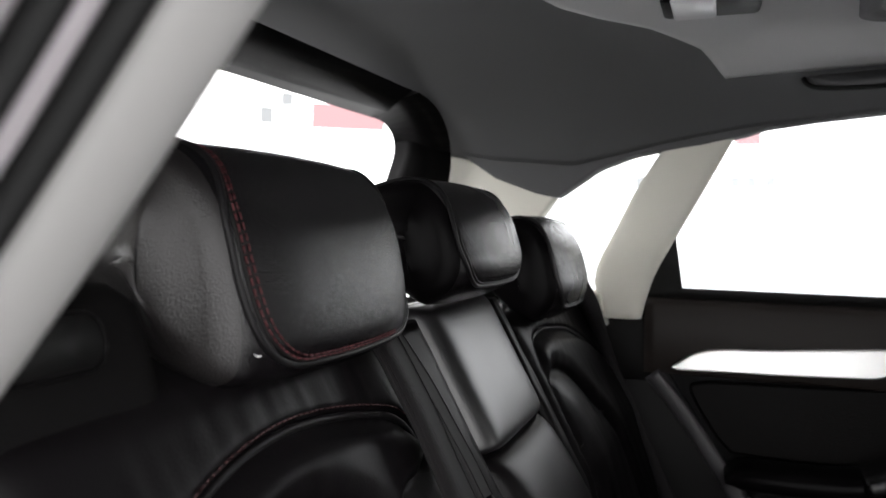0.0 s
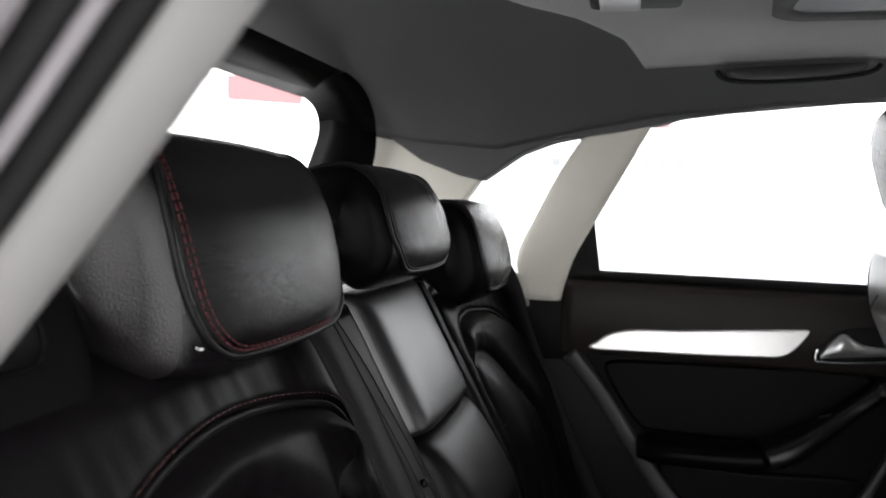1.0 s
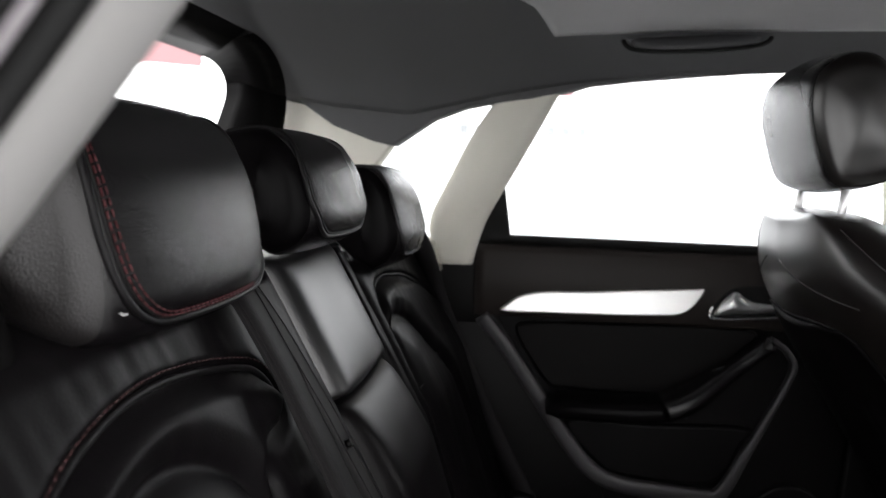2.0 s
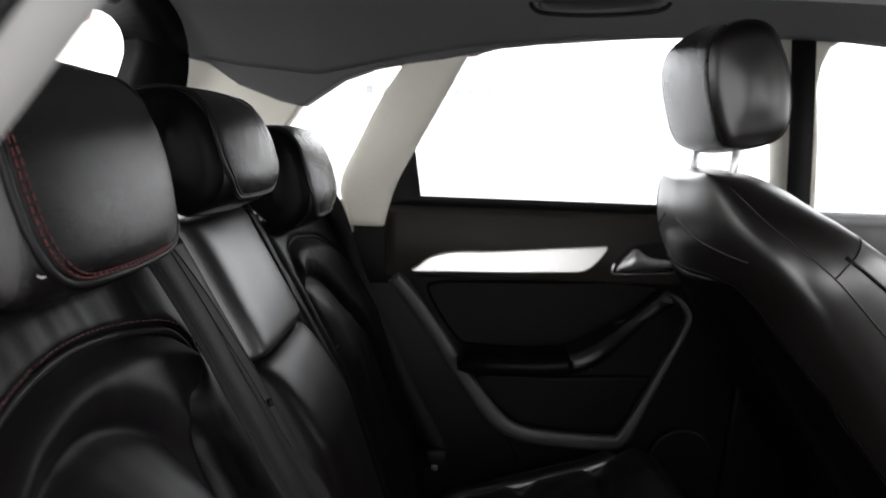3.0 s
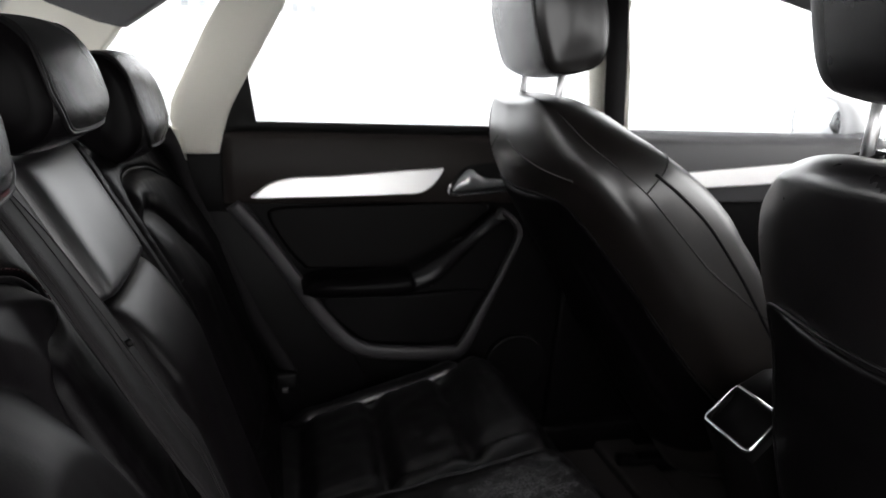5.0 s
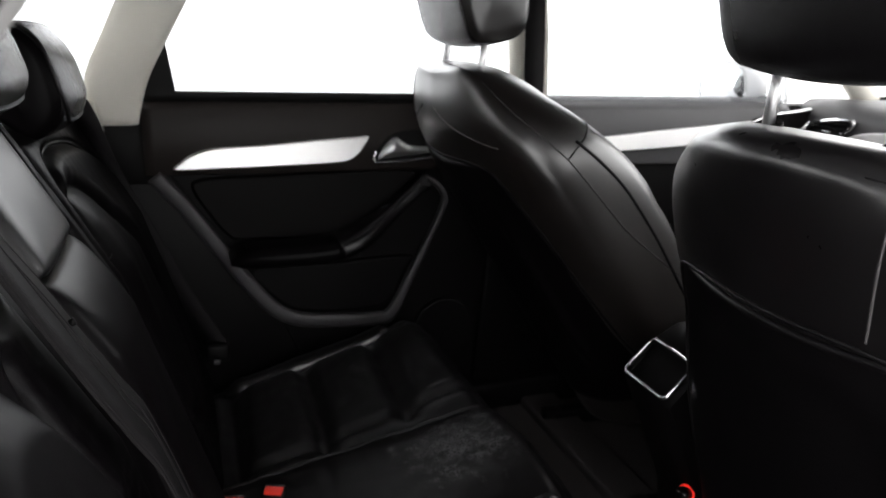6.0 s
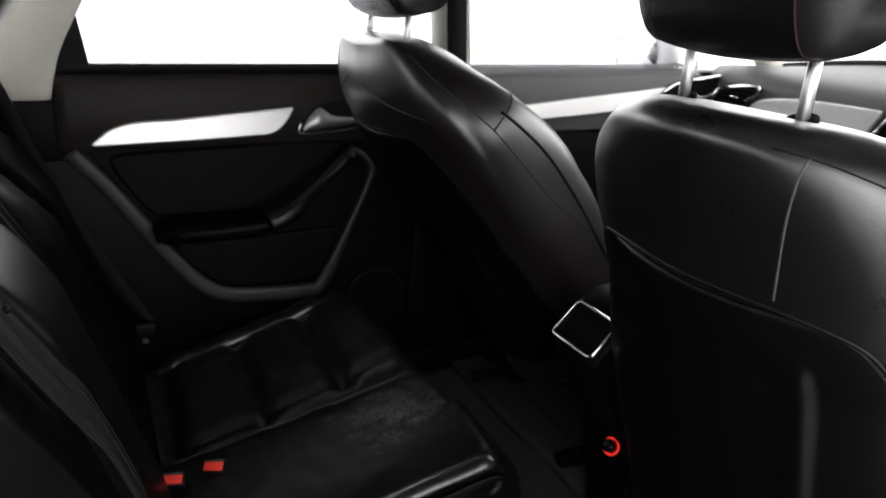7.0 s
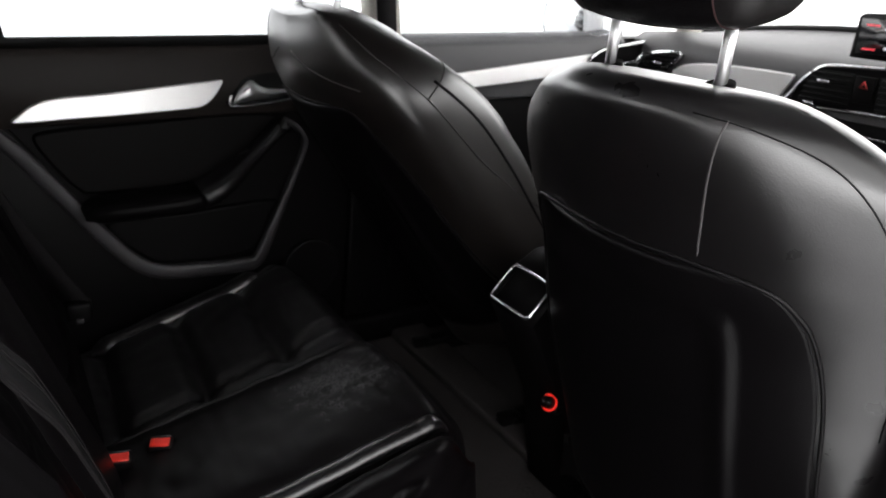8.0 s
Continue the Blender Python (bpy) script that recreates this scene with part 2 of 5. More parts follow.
def smooth01(a, b, x):
    t = max(0.0, min(1.0, (x - a) / (b - a)))
    return t * t * (3 - 2 * t)


# ---- headrests ----
def headrest_shape(profile, y0, y1, r=0.032, dome=0.008, n=48, barrel=0.0095, r_far=None, bow=0.0):
    """A padded block: a closed side outline in x and z, drawn from y0 to y1 with rounded, bulging ends."""
    ring = curve_through([(x, 0, z) for x, z in profile], n, True)
    c = sum(ring, Vector()) / n
    size = sum((p - c).length for p in ring) / n
    r_far = r_far or r
    rings = []

    def add(y, inset):
        k = 1 - inset / size
        side = min(1.0, abs(2 * (y - y0) / (y1 - y0) - 1))
        fall = bow * side ** 3
        rings.append([Vector((c.x + (p.x - c.x) * k - fall * max(0.0, (p.x - c.x) / size), y, c.z + (p.z - c.z) * k)) for p in ring])

    for k in (0.0, 0.25, 0.5, 0.75):
        add(y0 - dome * (1 - k * k), r + (size - r) * (1 - k) * 0.98)
    for a in range(0, 91, 15):
        add(y0 + r - r * math.cos(radians(a)), r * (1 - math.sin(radians(a))))
    for k in range(1, 12):
        add(y0 + r + (y1 - y0 - r - r_far) * k / 12, -barrel * math.sin(math.pi * k / 12) ** 0.8)
    for a in range(90, -1, -15):
        add(y1 - r_far + r_far * math.cos(radians(a)), r_far * (1 - math.sin(radians(a))))
    for k in (0.75, 0.5, 0.25, 0.0):
        add(y1 + dome * (1 - k * k), r_far + (size - r_far) * (1 - k) * 0.98)
    return loft(rings), rings


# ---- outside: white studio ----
GLOW_WALL = glow("glowing_studio_wall", (1.0, 0.992, 0.995), 4.0)
# glow in place of lamps, stronger higher up and slightly on the near side
wl = GLOW_WALL.node_tree
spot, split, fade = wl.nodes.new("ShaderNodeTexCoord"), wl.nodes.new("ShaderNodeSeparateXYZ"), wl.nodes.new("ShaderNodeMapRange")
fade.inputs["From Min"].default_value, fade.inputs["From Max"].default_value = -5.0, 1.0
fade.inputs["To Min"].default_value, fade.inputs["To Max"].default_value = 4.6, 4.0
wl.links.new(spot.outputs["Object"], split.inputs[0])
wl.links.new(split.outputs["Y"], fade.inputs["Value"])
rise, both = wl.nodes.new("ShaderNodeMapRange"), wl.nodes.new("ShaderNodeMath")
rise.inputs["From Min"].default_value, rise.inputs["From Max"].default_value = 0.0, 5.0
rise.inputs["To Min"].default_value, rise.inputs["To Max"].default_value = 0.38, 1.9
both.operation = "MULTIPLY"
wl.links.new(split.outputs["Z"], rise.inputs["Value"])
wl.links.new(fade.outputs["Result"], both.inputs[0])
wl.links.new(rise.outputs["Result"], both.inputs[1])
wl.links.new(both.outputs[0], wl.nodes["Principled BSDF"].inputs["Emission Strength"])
# out of view; its white is set to bounce light into the cabin
ground = part("ground", box(-60, 60, -60, 60, -0.02, 0.0), surface("white_bounce_floor", (0.56, 0.56, 0.565), 0.5, grain=0.4, grain_scale=60, vary_scale=2), None, smooth=False)
tagged(ground, "unseen white floor around the car that bounces light in", "ground", kind="structure")
n = 48
verts, faces = [], []
for k in range(n):
    a = 2 * math.pi * k / n
    c, q = math.cos(a), math.sin(a)
    for r, z in ((6.0, 0.004), (6.0, 5.0), (6.1, 5.0), (6.1, 0.004)):
        verts.append((0.6 + r * c, r * q, z))
for k in range(n):
    j = (k + 1) % n
    for p in range(4):
        faces.append((4 * k + p, 4 * j + p, 4 * j + (p + 1) % 4, 4 * k + (p + 1) % 4))
backdrop = part("backdrop", (verts, faces), GLOW_WALL)
tagged(backdrop, "white studio wall around the car, glowing to light the cabin", "backdrop", kind="structure")

# the signs glow in pale tones, standing in for glare on their colours
PINK = glow("washed_out_red_sign", (1.0, 0.52, 0.55), 1.0)
PALE = glow("washed_out_grey_sign", (0.88, 0.90, 0.91), 1.0)
DARKSIGN = glow("washed_out_dark_sign", (0.66, 0.68, 0.70), 0.95)


def wall_sign(name, azimuth, z, w, h, material, label, r=5.9):
    """A flat sign on the studio wall, at an azimuth in degrees left of the car's left."""
    a = radians(90 + azimuth)
    c = Vector((0.6 + r * math.cos(a), r * math.sin(a), z))
    across = Vector((-math.sin(a), math.cos(a), 0)) * w / 2
    out = Vector((-math.cos(a), -math.sin(a), 0)) * 0.03
    up = Vector((0, 0, h / 2))
    bm = plate([c - across - up, c + across - up, c + across + up, c - across + up], out, 0.006)
    return tagged(part(name, bm, material, None, smooth=False), label, "wall sign")


wall_sign("red_sign", 32.8, 2.04, 0.60, 0.20, PINK, "washed-out red sign on the white studio wall")
wall_sign("dark_sign", 39.3, 2.02, 0.10, 0.13, DARKSIGN, "small dark mark on the white studio wall")
wall_sign("dark_sign", 37.7, 2.16, 0.09, 0.10, DARKSIGN, "small dark mark on the white studio wall")
wall_sign("grey_sign", 40.9, 2.10, 0.05, 0.30, PALE, "faint grey mark on the white studio wall")
wall_sign("red_sign", 0.6, 1.90, 0.20, 0.09, PINK, "small washed-out red sign on the white studio wall")
wall_sign("grey_sign", 1.2, 1.63, 0.34, 0.022, PALE, "thin grey line on the white studio wall")
for az in (8.7, 7.4, 1.4, 0.2, -1.2):
    wall_sign("lettering_bar", az, 1.555, 0.075, 0.085, PALE, "faint grey lettering bar on the white studio wall")["group"] = "wall lettering"


# ---- shell of the cabin ----
floor = part("floor", box(-0.75, 1.95, -0.70, 0.70, 0.26, 0.30), CARPET, None, smooth=False)
tagged(floor, "black carpeted cabin floor", "floor", kind="structure")


step = part("floor_step", box(1.075, 1.17, -0.68, 0.68, 0.296, 0.325, 0.008), CARPET)
tagged(step, "dark carpeted step across the floor", "floor step", kind="structure")


def roof_z(x, y):
    """Height of the headliner's underside."""
    edge = float(np.interp(x, (-0.25, -0.05, 0.10, 0.27, 0.40, 0.60, 0.90, 1.6), (0.110, 0.150, 0.165, 0.128, 0.104, 0.080, 0.066, 0.066)))
    drop = edge * abs(y / 0.62) ** 4
    rear = 0.012 * max(0.0, (0.25 - x) / 0.5) ** 1.5
    front = 0.10 * max(0.0, (x - 1.0) / 0.6) ** 2
    well = 0.028 * smooth01(0.30, 0.40, x - 0.10 * abs(y)) * smooth01(0.44, 0.36, abs(y))
    return 1.462 - drop - rear - front + well


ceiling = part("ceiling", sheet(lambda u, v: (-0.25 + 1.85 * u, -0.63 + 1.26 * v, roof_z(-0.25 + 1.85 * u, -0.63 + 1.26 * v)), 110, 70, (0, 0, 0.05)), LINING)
# the paler roof zone, whose daylight lies in its colour
def roof_lit_part(u, v):
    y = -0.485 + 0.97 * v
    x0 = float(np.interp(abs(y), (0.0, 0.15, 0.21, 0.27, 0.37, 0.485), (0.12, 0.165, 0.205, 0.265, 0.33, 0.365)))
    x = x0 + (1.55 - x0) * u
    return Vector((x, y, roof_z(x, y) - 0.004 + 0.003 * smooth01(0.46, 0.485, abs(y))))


panel_ob = part("ceiling_lit_part", sheet(roof_lit_part, 90, 60, (0, 0, 0.003)), LINING_LIT)
tagged(panel_ob, "paler part of the headliner, with daylight in its colour", "ceiling", kind="structure")
tagged(ceiling, "dark grey cloth headliner of the car", "ceiling", kind="structure")


def side_plate(name, outline, y, thick, material, label, category, bevel=0.008, mirror=False, kind="structure"):
    """An upright panel given by its outline in x and z; its cabin face lies at y."""
    s = -1 if mirror else 1
    ob = part(name, plate([(x, s * (y + thick), z) for x, z in outline], (0, -s * thick, 0), bevel), material)
    return tagged(ob, label, category, kind=kind)


def wavy(pts, n):
    return [(p.x, p.y) for p in curve_through([(x, z, 0) for x, z in pts], n)]


pillar_front = wavy([(0.228, 1.007), (0.238, 1.050), (0.254, 1.098), (0.289, 1.165), (0.332, 1.245), (0.384, 1.345), (0.415, 1.40)], 18)
pillar_rear = wavy([(0.310, 1.40), (0.258, 1.322), (0.215, 1.255), (0.176, 1.175), (0.138, 1.085), (0.158, 1.007)], 18)
for far in (True, False):
    m = not far
    if far:
        # rounded pillar trim
        rings = []
        for (xf, zf), (xr, zr) in zip(pillar_front, reversed(pillar_rear)):
            ring = []
            for a in (2 * math.pi * k / 20 for k in range(20)):
                c, q = math.copysign(abs(math.cos(a)) ** 0.6, math.cos(a)), math.copysign(abs(math.sin(a)) ** 0.7, math.sin(a))
                ring.append(Vector(((xf + xr) / 2 + (xf - xr) / 2 * c, 0.668 - 0.018 * smooth01(1.1, 1.45, zf) - 0.026 * q, (zf + zr) / 2 + (zf - zr) / 2 * c)))
            rings.append(ring)
        tagged(part("pillar_trim", loft(rings), BEIGE), "beige cloth-covered pillar trim beside the rear door", "pillar trim", kind="structure")
        side_plate("pillar_foot", [(0.05, 0.88), (0.27, 0.88), (0.262, 1.005), (0.05, 1.005)], 0.704, 0.02, HARD_TRIM, "black plastic foot of the pillar", "pillar trim", 0.006)
    # beige below, grey lining above the quarter window
    side_plate("quarter_trim", [(-0.17, 0.990), (0.165, 0.990), (0.155, 1.050), (0.11, 1.062), (-0.06, 1.11), (0.030, 1.192), (0.046, 1.212), (0.064, 1.240), (0.028, 1.255), (-0.051, 1.283), (-0.146, 1.345), (-0.17, 1.36)], 0.64, 0.05, BEIGE, "beige trim behind the quarter window", "pillar trim", 0.004, m)
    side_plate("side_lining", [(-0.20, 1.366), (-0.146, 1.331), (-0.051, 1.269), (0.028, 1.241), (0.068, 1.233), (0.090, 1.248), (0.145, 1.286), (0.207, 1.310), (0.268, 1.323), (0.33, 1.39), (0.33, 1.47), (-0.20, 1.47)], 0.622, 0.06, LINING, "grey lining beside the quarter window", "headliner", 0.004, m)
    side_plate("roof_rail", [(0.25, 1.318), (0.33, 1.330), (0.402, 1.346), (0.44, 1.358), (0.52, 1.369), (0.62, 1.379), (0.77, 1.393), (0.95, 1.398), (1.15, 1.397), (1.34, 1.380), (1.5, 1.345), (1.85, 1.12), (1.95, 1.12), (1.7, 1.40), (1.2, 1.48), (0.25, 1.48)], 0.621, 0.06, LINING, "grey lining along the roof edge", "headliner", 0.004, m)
    side_plate("wheel_arch", [(-0.75, 0.30), (0.62, 0.30), (0.50, 0.56), (0.36, 0.78), (0.26, 0.93), (0.20, 0.985), (-0.75, 0.985)], 0.706, 0.04, HARD_TRIM, "black lining between seat and door", "side lining", 0.004, m)

# closed front part of the near side, out of view, to keep light out
side_plate("near_front_door", [(0.92, 0.30), (1.95, 0.30), (1.95, 1.05), (0.92, 1.05)], 0.74, 0.05, HARD_TRIM, "black lining of the near front door", "car door", 0.006, True)
side_plate("near_door_post", [(0.98, 1.05), (1.10, 1.05), (1.08, 1.46), (0.98, 1.46)], 0.70, 0.05, BEIGE, "beige trimmed post of the near side", "door post", 0.006, True)
# bulkhead and underbody, unseen too, close the shell against light
scuttle = part("bulkhead", box(2.10, 2.14, -0.74, 0.74, 0.26, 1.06), HARD_TRIM, None, smooth=False)
tagged(scuttle, "black bulkhead below the windscreen", "bulkhead", kind="structure")
tray = part("underbody", box(-0.78, 2.1, -0.76, 0.76, 0.20, 0.255), RUBBER, None, smooth=False)
tagged(tray, "black underbody of the car", "underbody", kind="structure")
sill = part("sill", box(0.30, 1.95, 0.66, 0.74, 0.30, 0.37, 0.01), HARD_TRIM)
tagged(sill, "black plastic door sill", "sill", kind="structure")
# unseen; stops light reflected up from the ground
near_sill = part("sill", box(0.30, 1.95, -0.78, -0.66, 0.30, 0.39, 0.02), HARD_TRIM)
tagged(near_sill, "black plastic sill of the open door", "sill", kind="structure")

# edge of the open door: painted flange and seals
post = thing("door_opening_edge", "pale door opening edge with black rubber seals", "door frame", (0.2, -0.66, 0.6))
edge_line = curve_through([(0.019, -0.723, 0.90), (0.099, -0.698, 1.03), (0.164, -0.683, 1.105), (0.222, -0.678, 1.175), (0.272, -0.673, 1.243), (0.347, -0.668, 1.345), (0.409, -0.663, 1.43)], 40)
OUTWARD, INTO = Vector((-0.08, -1, 0.06)).normalized(), Vector((0.69, 0, -0.72))


def edge_strip(off0, off1, depth):
    """A rounded strip along the jamb, from off0 to off1 outwards of its inner edge."""
    rings = []
    for q in edge_line:
        ring = []
        for k in range(9):
            s = k / 8
            ring.append(q + OUTWARD * (off0 + (off1 - off0) * (0.5 - 0.5 * math.cos(math.pi * s))) + INTO * (depth * math.sin(math.pi * s) ** 0.6))
        rings.append(ring + [q + OUTWARD * off1 - INTO * 0.03, q + OUTWARD * off0 - INTO * 0.03])
    return loft(rings)


JAMB = surface("pale_jamb_trim", (0.30, 0.294, 0.288), 0.6, grain=0.2, grain_scale=500, vary=0.05)
PINKISH = surface("pale_body_paint", (0.40, 0.37, 0.39), 0.4, vary=0.05)
part("trim_band", edge_strip(0.0, 0.027, 0.006), JAMB, post, "pale grey trim band")
part("seal", edge_strip(0.0275, 0.035, 0.007), RUBBER, post, "black rubber seal")
part("flange", edge_strip(0.0353, 0.0425, 0.003), PINKISH, post, "pale painted flange")
part("seal", edge_strip(0.0428, 0.049, 0.006), RUBBER, post, "black rubber seal")
part("outer_panel", edge_strip(0.0493, 0.11, 0.004), PINKISH, post, "pale painted body panel")

# tailgate with its window
gate = thing("tailgate", "black tailgate lining round the rear window", "tailgate", (-0.5, 0, 0.6))


def gate_x(y, z):
    return -0.32 + 0.35 * (z - 1.385) + 0.12 * (y / 0.52) ** 2


def rounded(w, h, r, n=8, cx=0.0, cy=0.0):
    out = []
    for sx, sy, a0 in ((1, 1, 0), (-1, 1, 90), (-1, -1, 180), (1, -1, 270)):
        for k in range(n + 1):
            a = radians(a0 + 90 * k / n)
            out.append((cx + sx * (w - r) + r * math.cos(a), cy + sy * (h - r) + r * math.sin(a)))
    return out


def frame_between(outer, inner, place, back, place_out=None):
    """A frame between two outlines with as many points, thickened by the vector back."""
    n = len(outer)
    back = Vector(back)
    verts = [(place_out or place)(*p) for p in outer] + [place(*p) for p in inner]
    verts += [v + back for v in verts]
    faces = []
    for i in range(n):
        j = (i + 1) % n
        faces += [(i, j, n + j, n + i), (2 * n + i, 3 * n + i, 3 * n + j, 2 * n + j), (n + i, n + j, 3 * n + j, 3 * n + i), (i, 2 * n + i, 2 * n + j, j)]
    return verts, faces


opening = rounded(0.562, 0.125, 0.080, 12, cy=1.261)
surround = rounded(0.606, 0.217, 0.19, 12, cy=1.195)
part("window_surround", frame_between(surround, opening, lambda y, z: Vector((gate_x(y, z), y, z)), (-0.04, 0, -0.01), lambda y, z: Vector((gate_x(y * 0.85, z) + 0.105, y, z))), HARD_TRIM, gate)
part("lower_lining", box(-0.60, -0.54, -0.64, 0.64, 0.30, 1.0, 0.01), HARD_TRIM, gate)
shelf = part("luggage_cover", sheet(lambda u, v: (-0.54 + 0.53 * u, -0.62 + 1.24 * v, 0.985 + 0.006 * math.sin(9 * v)), 12, 20, (0, 0, -0.02)), CARPET)
tagged(shelf, "black luggage cover behind the rear seat", "luggage cover")

# ---- rear seat ----
rear_seat = thing("rear_seat", "black leather three-place rear seat with red stitching", "car seat", (0.4, 0, 0.30))


def back_x(z):
    return 0.095 + (1.06 - max(z, 0.86)) * 0.56 + max(0.0, 0.86 - z) * 0.33


FOOT = 0.50


def gap_to(loop_yz):
    """A function of y, z: the distance to a closed outline, positive within it."""
    p = np.array([(q.x, q.y) for q in curve_through([(y, z, 0) for y, z in loop_yz], 96, True)])
    a, d = p, np.roll(p, -1, axis=0) - p
    dd = (d * d).sum(axis=1)

    def gap(y, z):
        w = np.array((y, z)) - a
        t = np.clip((w * d).sum(axis=1) / dd, 0, 1)
        near = math.sqrt((((w - d * t[:, None]) ** 2).sum(axis=1)).min())
        up = (a[:, 1] > z) != (a[:, 1] + d[:, 1] > z)
        cross = up & (y < a[:, 0] + d[:, 0] * (z - a[:, 1]) / np.where(np.abs(d[:, 1]) < 1e-9, 1e-9, d[:, 1]))
        return near if cross.sum() % 2 else -near
    return gap


def outer_back(y0, y1, lift, top, seed, inset_yz, bulge_yz, inner, puff):
    """The face of an outer backrest from y0 to y1: a framed inset pad over a bulging lumbar cushion. inner: the side of the middle place, 1 or -1."""
    yc, half = (y0 + y1) / 2, (y1 - y0) / 2
    inset, bulge = gap_to(inset_yz), gap_to(bulge_yz)

    def f(u, v):
        y = y0 + (y1 - y0) * u
        z = FOOT + (top - FOOT) * v
        e = min(1.0, abs(y - yc) / half)
        x = back_x(z) + lift - 0.035 * e ** 16 - 0.075 * smooth01(0.93, 1.0, v) ** 2
        d, low = inset(y, z), bulge(y, z)
        # the pad rolls out within its piping and falls back towards the cushion below
        x -= 0.010 * math.exp(-(d / 0.006) ** 2)
        x += 0.008 * smooth01(0.002, 0.016, d) - 0.013 * smooth01(0.002, 0.014, d) * smooth01(-0.034, -0.003, low)
        x += puff * smooth01(-0.006, 0.045, low)
        x -= 0.006 * math.exp(-((low + 0.004) / 0.006) ** 2)
        # wrinkles: across the frame above the piping, and along the cushion's edge
        fold = noise.noise(Vector((y * 62, z * 11 + seed, 5))) + 0.5 * noise.noise(Vector((y * 120, z * 20 + seed, 2)))
        x += 0.0009 * fold * smooth01(-0.002, -0.012, d) * smooth01(-0.070, -0.02, d)
        side = smooth01(0.0, -0.008, d) * smooth01(-0.11, -0.05, low) * smooth01(top - 0.07, top - 0.11, z)
        x += 0.0013 * (noise.noise(Vector((y * 30 + z * 70, z * 55 - y * 25, seed))) + 0.5 * noise.noise(Vector((y * 60 + z * 140, z * 90, seed)))) * side
        soft = noise.noise(Vector((y * 24 + seed, z * 10, 0))) + 0.5 * noise.noise(Vector((y * 60, z * 26 + seed, 3)))
        x += 0.0010 * soft * smooth01(0.0, 0.02, d)
        return Vector((x, y, z))
    return f


def arch_line(f, y0, y1, top, inset_yz, n, grow=0.0, low_z=0.90):
    """Points along the upper part of an inset's outline on a backrest face, grown outwards."""
    ring = [(q.x, q.y) for q in curve_through([(y, z, 0) for y, z in inset_yz], n, True)]
    m = (sum(y for y, _ in ring) / n, 0.95)
    out = []
    for k, (y, z) in enumerate(ring):
        t = Vector((ring[(k + 1) % n][0] - ring[k - 1][0], ring[(k + 1) % n][1] - ring[k - 1][1])).normalized()
        o = Vector((t.y, -t.x))
        if o.dot(Vector((y - m[0], z - m[1]))) < 0:
            o = -o
        if z > low_z:
            out.append((y + o.x * grow, z + o.y * grow))
    return [f((y - y0) / (y1 - y0), (z - FOOT) / (top - FOOT)) for y, z in out]


# side outline of a headrest: flat leaning front, flat top, underside cut away towards the rear
HR = [(-0.004, 1.208), (0.033, 1.223), (0.064, 1.227), (0.088, 1.220), (0.108, 1.204), (0.123, 1.181), (0.133, 1.152), (0.138, 1.125), (0.138, 1.106), (0.131, 1.092), (0.110, 1.086), (0.080, 1.091), (0.045, 1.110), (0.012, 1.138), (-0.016, 1.168), (-0.017, 1.192)]


# the lower ones tuck in below the seam
HR_TUCKED = [(x, z) for x, z in HR[:6]] + [(0.132, 1.155), (0.136, 1.136), (0.132, 1.118), (0.120, 1.103), (0.100, 1.092), (0.076, 1.089)] + HR[12:]


